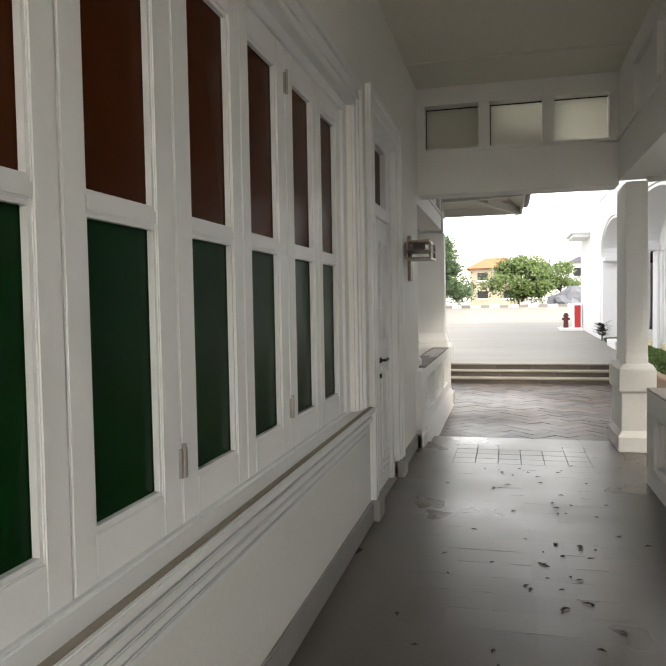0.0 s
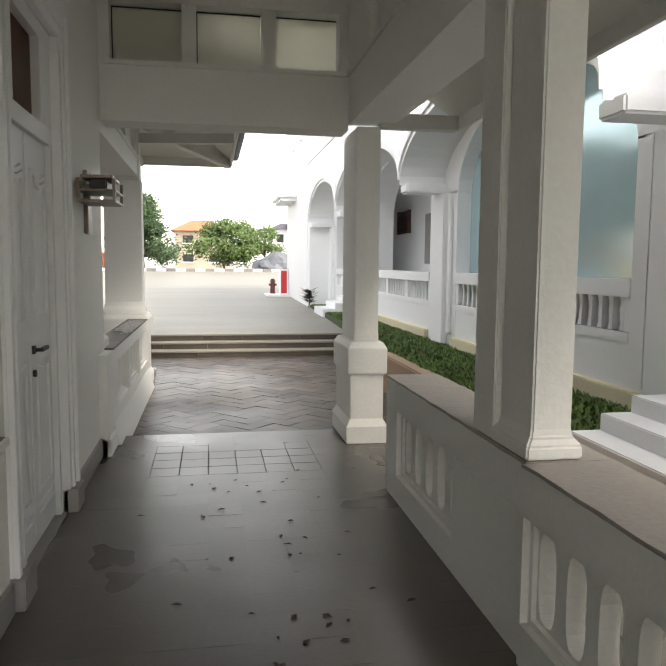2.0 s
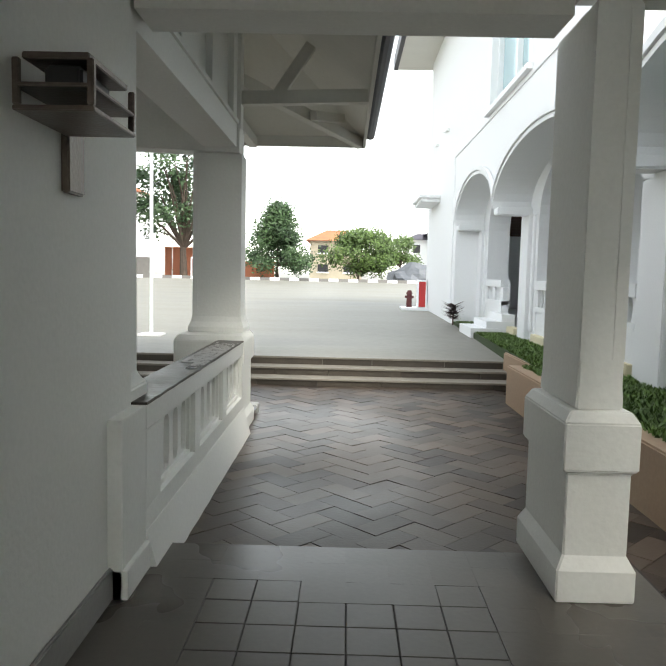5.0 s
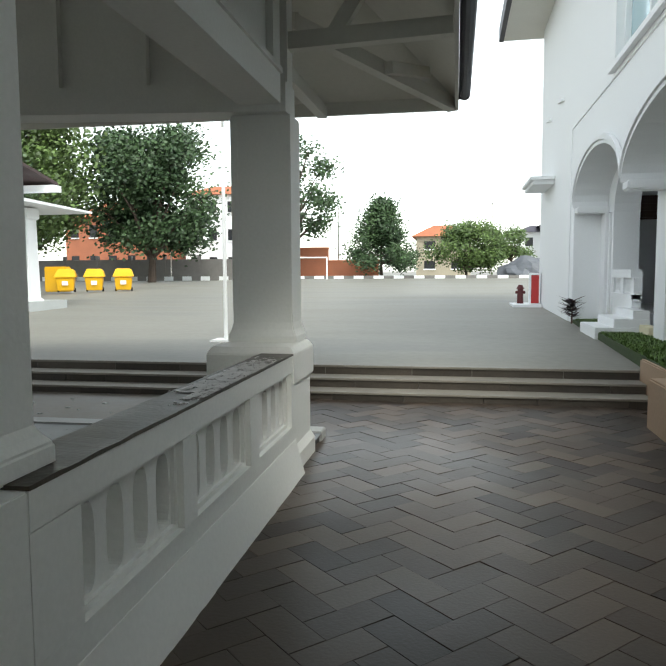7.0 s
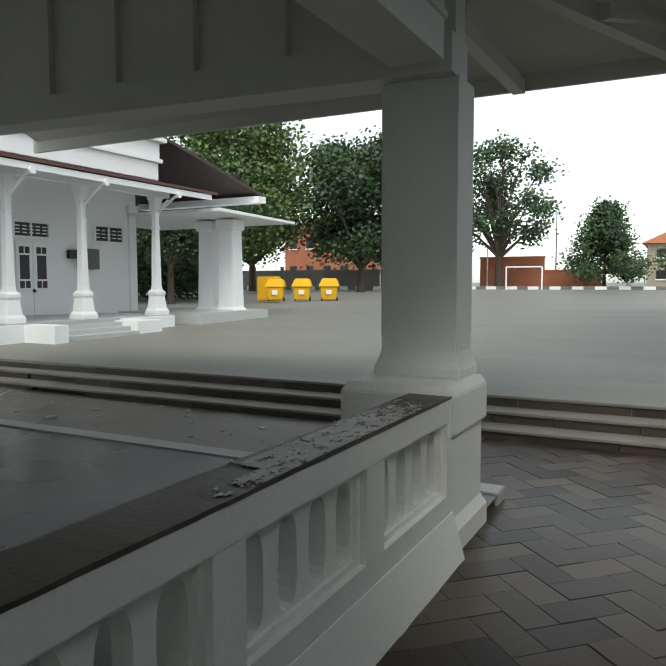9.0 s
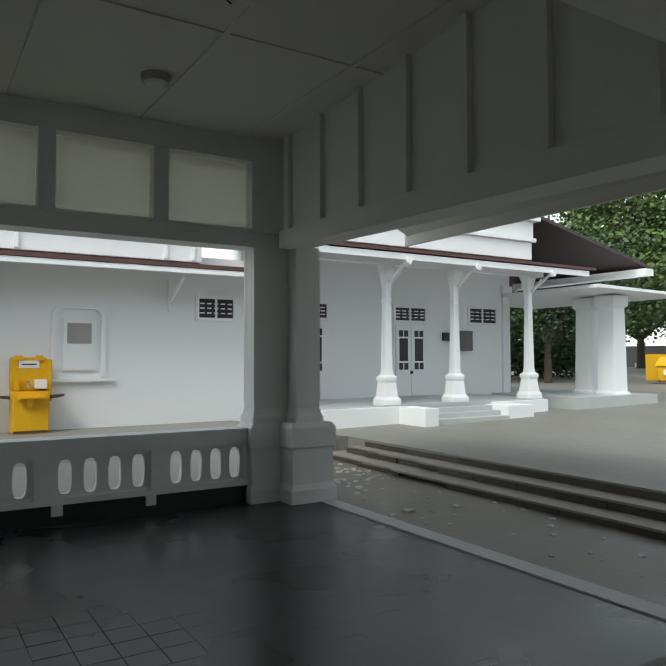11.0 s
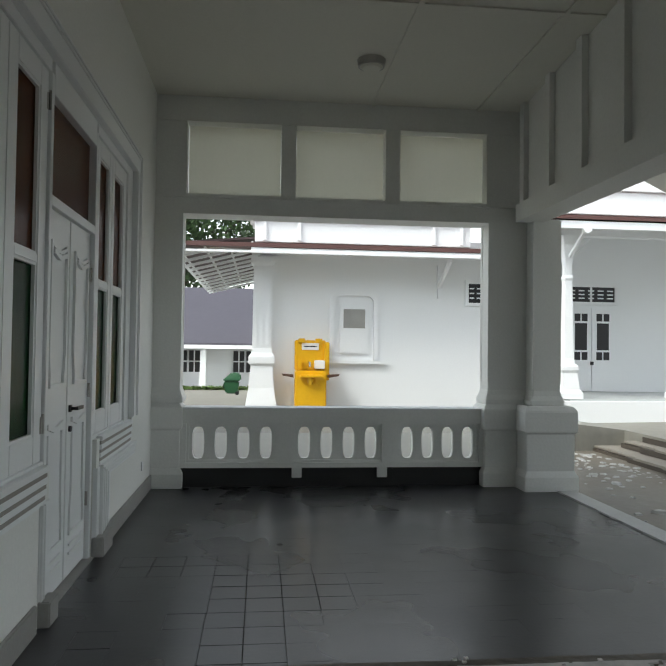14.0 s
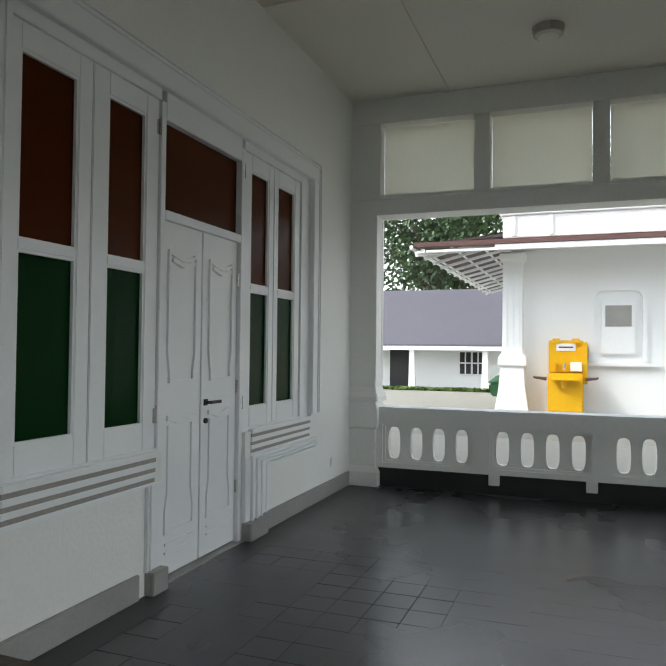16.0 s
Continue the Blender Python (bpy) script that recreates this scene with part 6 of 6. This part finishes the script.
def add_block(x, y, z, sx, sy, h, tilt=0.0, rot=0.0):
    k = len(co)
    c, s = math.cos(rot), math.sin(rot)
    for zz in (0, h):
        for i, j in ((-1, -1), (1, -1), (1, 1), (-1, 1)):
            u, v = i * sx / 2, j * sy / 2
            co.append((x + u * c - v * s, y + u * s + v * c, z + zz + tilt * i))
    for f in ((4, 5, 6, 7), (0, 1, 5, 4), (1, 2, 6, 5), (2, 3, 7, 6), (3, 0, 4, 7)):
        fc.append(tuple(k + i for i in f))


def flush(name, mat, parent):
    me_ = bpy.data.meshes.new(name)
    me_.from_pydata(co, [], fc)
    me_.materials.append(mat)
    o = new(name, me_)
    o.parent = parent
    tagged(o, kind="stuff")
    co.clear()
    fc.clear()


for j in range(59):
    for i in range(12):
        x, y = -0.67 + TS * (i + 0.5), 7.74 - TS * (j + 0.5)
        if 3.4 < y and i < 10:
            open_joint = 6.5 < y < 7.3 and -0.2 < x < 1.0 and noise.noise((x * 1.1, y * 2.2, 2)) > -0.2
            o = new("tile", worn_me if open_joint else tile_me)
            o.parent = veranda
            o.matrix_basis = pose(x, y, -0.008 + rnd.uniform(-0.0002, 0.0002), rnd.uniform(-0.3, 0.3), rnd.uniform(-0.3, 0.3), 0)
        else:
            add_block(x, y, -0.008 + rnd.uniform(-0.0002, 0.0002), TS, TS, 0.008, rnd.uniform(-0.0002, 0.0002))
flush("tiles_beyond", TILE, veranda)
for j in range(20):
    for i in range(30):
        x, y = -0.6 - TS * (i + 0.5), 7.42 + TS * (j + 0.5)
        if i < 18 and j < 14:
            open_joint = -4.3 < x < -2.2 and 7.7 < y < 9.1 and noise.noise((x * 1.3, y * 1.6, 2)) > -0.05
            o = new("tile", porch_worn_me if open_joint else porch_me)
            o.parent = porch
            o.matrix_basis = pose(x, y, -0.008 + rnd.uniform(-0.0002, 0.0002), rnd.uniform(-0.3, 0.3), rnd.uniform(-0.3, 0.3), 0)
        else:
            add_block(x, y, -0.008 + rnd.uniform(-0.0002, 0.0002), TS, TS, 0.008, rnd.uniform(-0.0002, 0.0002))
flush("tiles_beyond", PORCHTILE, porch)
# herringbone pavers of the court, laid at 45 degrees to the house
PA, PB = 0.34, 0.17
paver_me = piece_mesh("paver", PA - 0.002, PB - 0.002, 0.03, PAVER, 0.0015)
single = 0
c45 = math.cos(radians(45))
for a in range(-60, 61):
    for b in range(-30, 31):
        for k in (0, 1):
            # a herringbone cell: one stone along, one stone across, shifted along the diagonal
            u = a * PB + b * PA * 2 + (PA / 2 if k == 0 else PB / 2)
            v = a * PB + (PB / 2 if k == 0 else PB + PA / 2)
            x, y = 0.5 + (u - v) * c45, 10.5 + (u + v) * c45
            if not (-7.5 < x < 2.42 and 7.58 < y < 13.35):
                continue
            if x < -1.3 and y > 11.4 or -6.9 < x < -0.8 and y < 11.5:
                continue
            rot = 45 + (0 if k == 0 else 90)
            dz = rnd.uniform(-0.002, 0.002)
            if -0.5 < x and y < 12.9 and single < 300:
                o = new("paver", paver_me)
                o.parent = court
                o.matrix_basis = pose(x, y, -0.1 + dz, rnd.uniform(-0.3, 0.3), rnd.uniform(-0.3, 0.3), rot)
                single += 1
            else:
                add_block(x, y, -0.1 + dz, PA - 0.003, PB - 0.003, 0.03, rnd.uniform(-0.0015, 0.0015), radians(rot))
flush("pavers_beyond", PAVER, court)
# plaster chips and grit on the apron and the broken steps
chip_co, chip_fc = [], []
for i in range(150):
    near = rnd.random() < 0.55
    x, y = (rnd.uniform(-9.2, -6.9), rnd.uniform(12.3, 13.25)) if near else (rnd.uniform(-8.8, -2.5), rnd.uniform(11.8, 13.2))
    r = rnd.uniform(0.012, 0.05) * (1.7 if rnd.random() < 0.08 else 1.0)
    k = len(chip_co)
    n_ = rnd.randint(4, 6)
    a0 = rnd.uniform(0, 6.28)
    ring = [(x + r * rnd.uniform(0.6, 1.2) * math.cos(a0 + q * math.tau / n_), y + r * rnd.uniform(0.6, 1.2) * math.sin(a0 + q * math.tau / n_)) for q in range(n_)]
    chip_co += [(u, v, -0.0662) for u, v in ring] + [(x + (u - x) * 0.8, y + (v - y) * 0.8, -0.066 + r * 0.3) for u, v in ring]
    chip_fc += [tuple(k + q for q in range(n_))[::-1], tuple(k + n_ + q for q in range(n_))]
    chip_fc += [(k + q, k + (q + 1) % n_, k + n_ + (q + 1) % n_, k + n_ + q) for q in range(n_)]
chip_me = bpy.data.meshes.new("rubble")
chip_me.from_pydata(chip_co, [], chip_fc)
chip_me.materials.append(EDGE)
tagged(new("rubble", chip_me), "pale plaster chips scattered on the concrete", "rubble", kind="stuff")
# fallen leaves and litter on the veranda floor
LITTER = material("dry_leaf", (0.05, 0.035, 0.025), 0.7, vary=0.3, grain=20, bump=0.1, island=0.5)
co2, fc2 = [], []
for i in range(70):
    x, y = rnd.gauss(0.45, 0.4), rnd.uniform(2.4, 6.6)
    if not -0.5 < x < 1.15:
        continue
    a, s = rnd.uniform(0, 6.28), rnd.uniform(0.012, 0.03)
    k = len(co2)
    for u, v, z in ((-1, 0, 0.003), (0, 0.5, 0.007), (1, 0, 0.004), (0, -0.5, 0.008)):
        co2.append((x + s * (u * math.cos(a) - v * math.sin(a)), y + s * (u * math.sin(a) + v * math.cos(a)), z))
    fc2.append((k, k + 1, k + 2, k + 3))
me2 = bpy.data.meshes.new("fallen_leaves")
me2.from_pydata(co2, [], fc2)
me2.materials.append(LITTER)
tagged(new("fallen_leaves", me2), "scattered dry dark leaves on the floor", "leaves", kind="stuff")
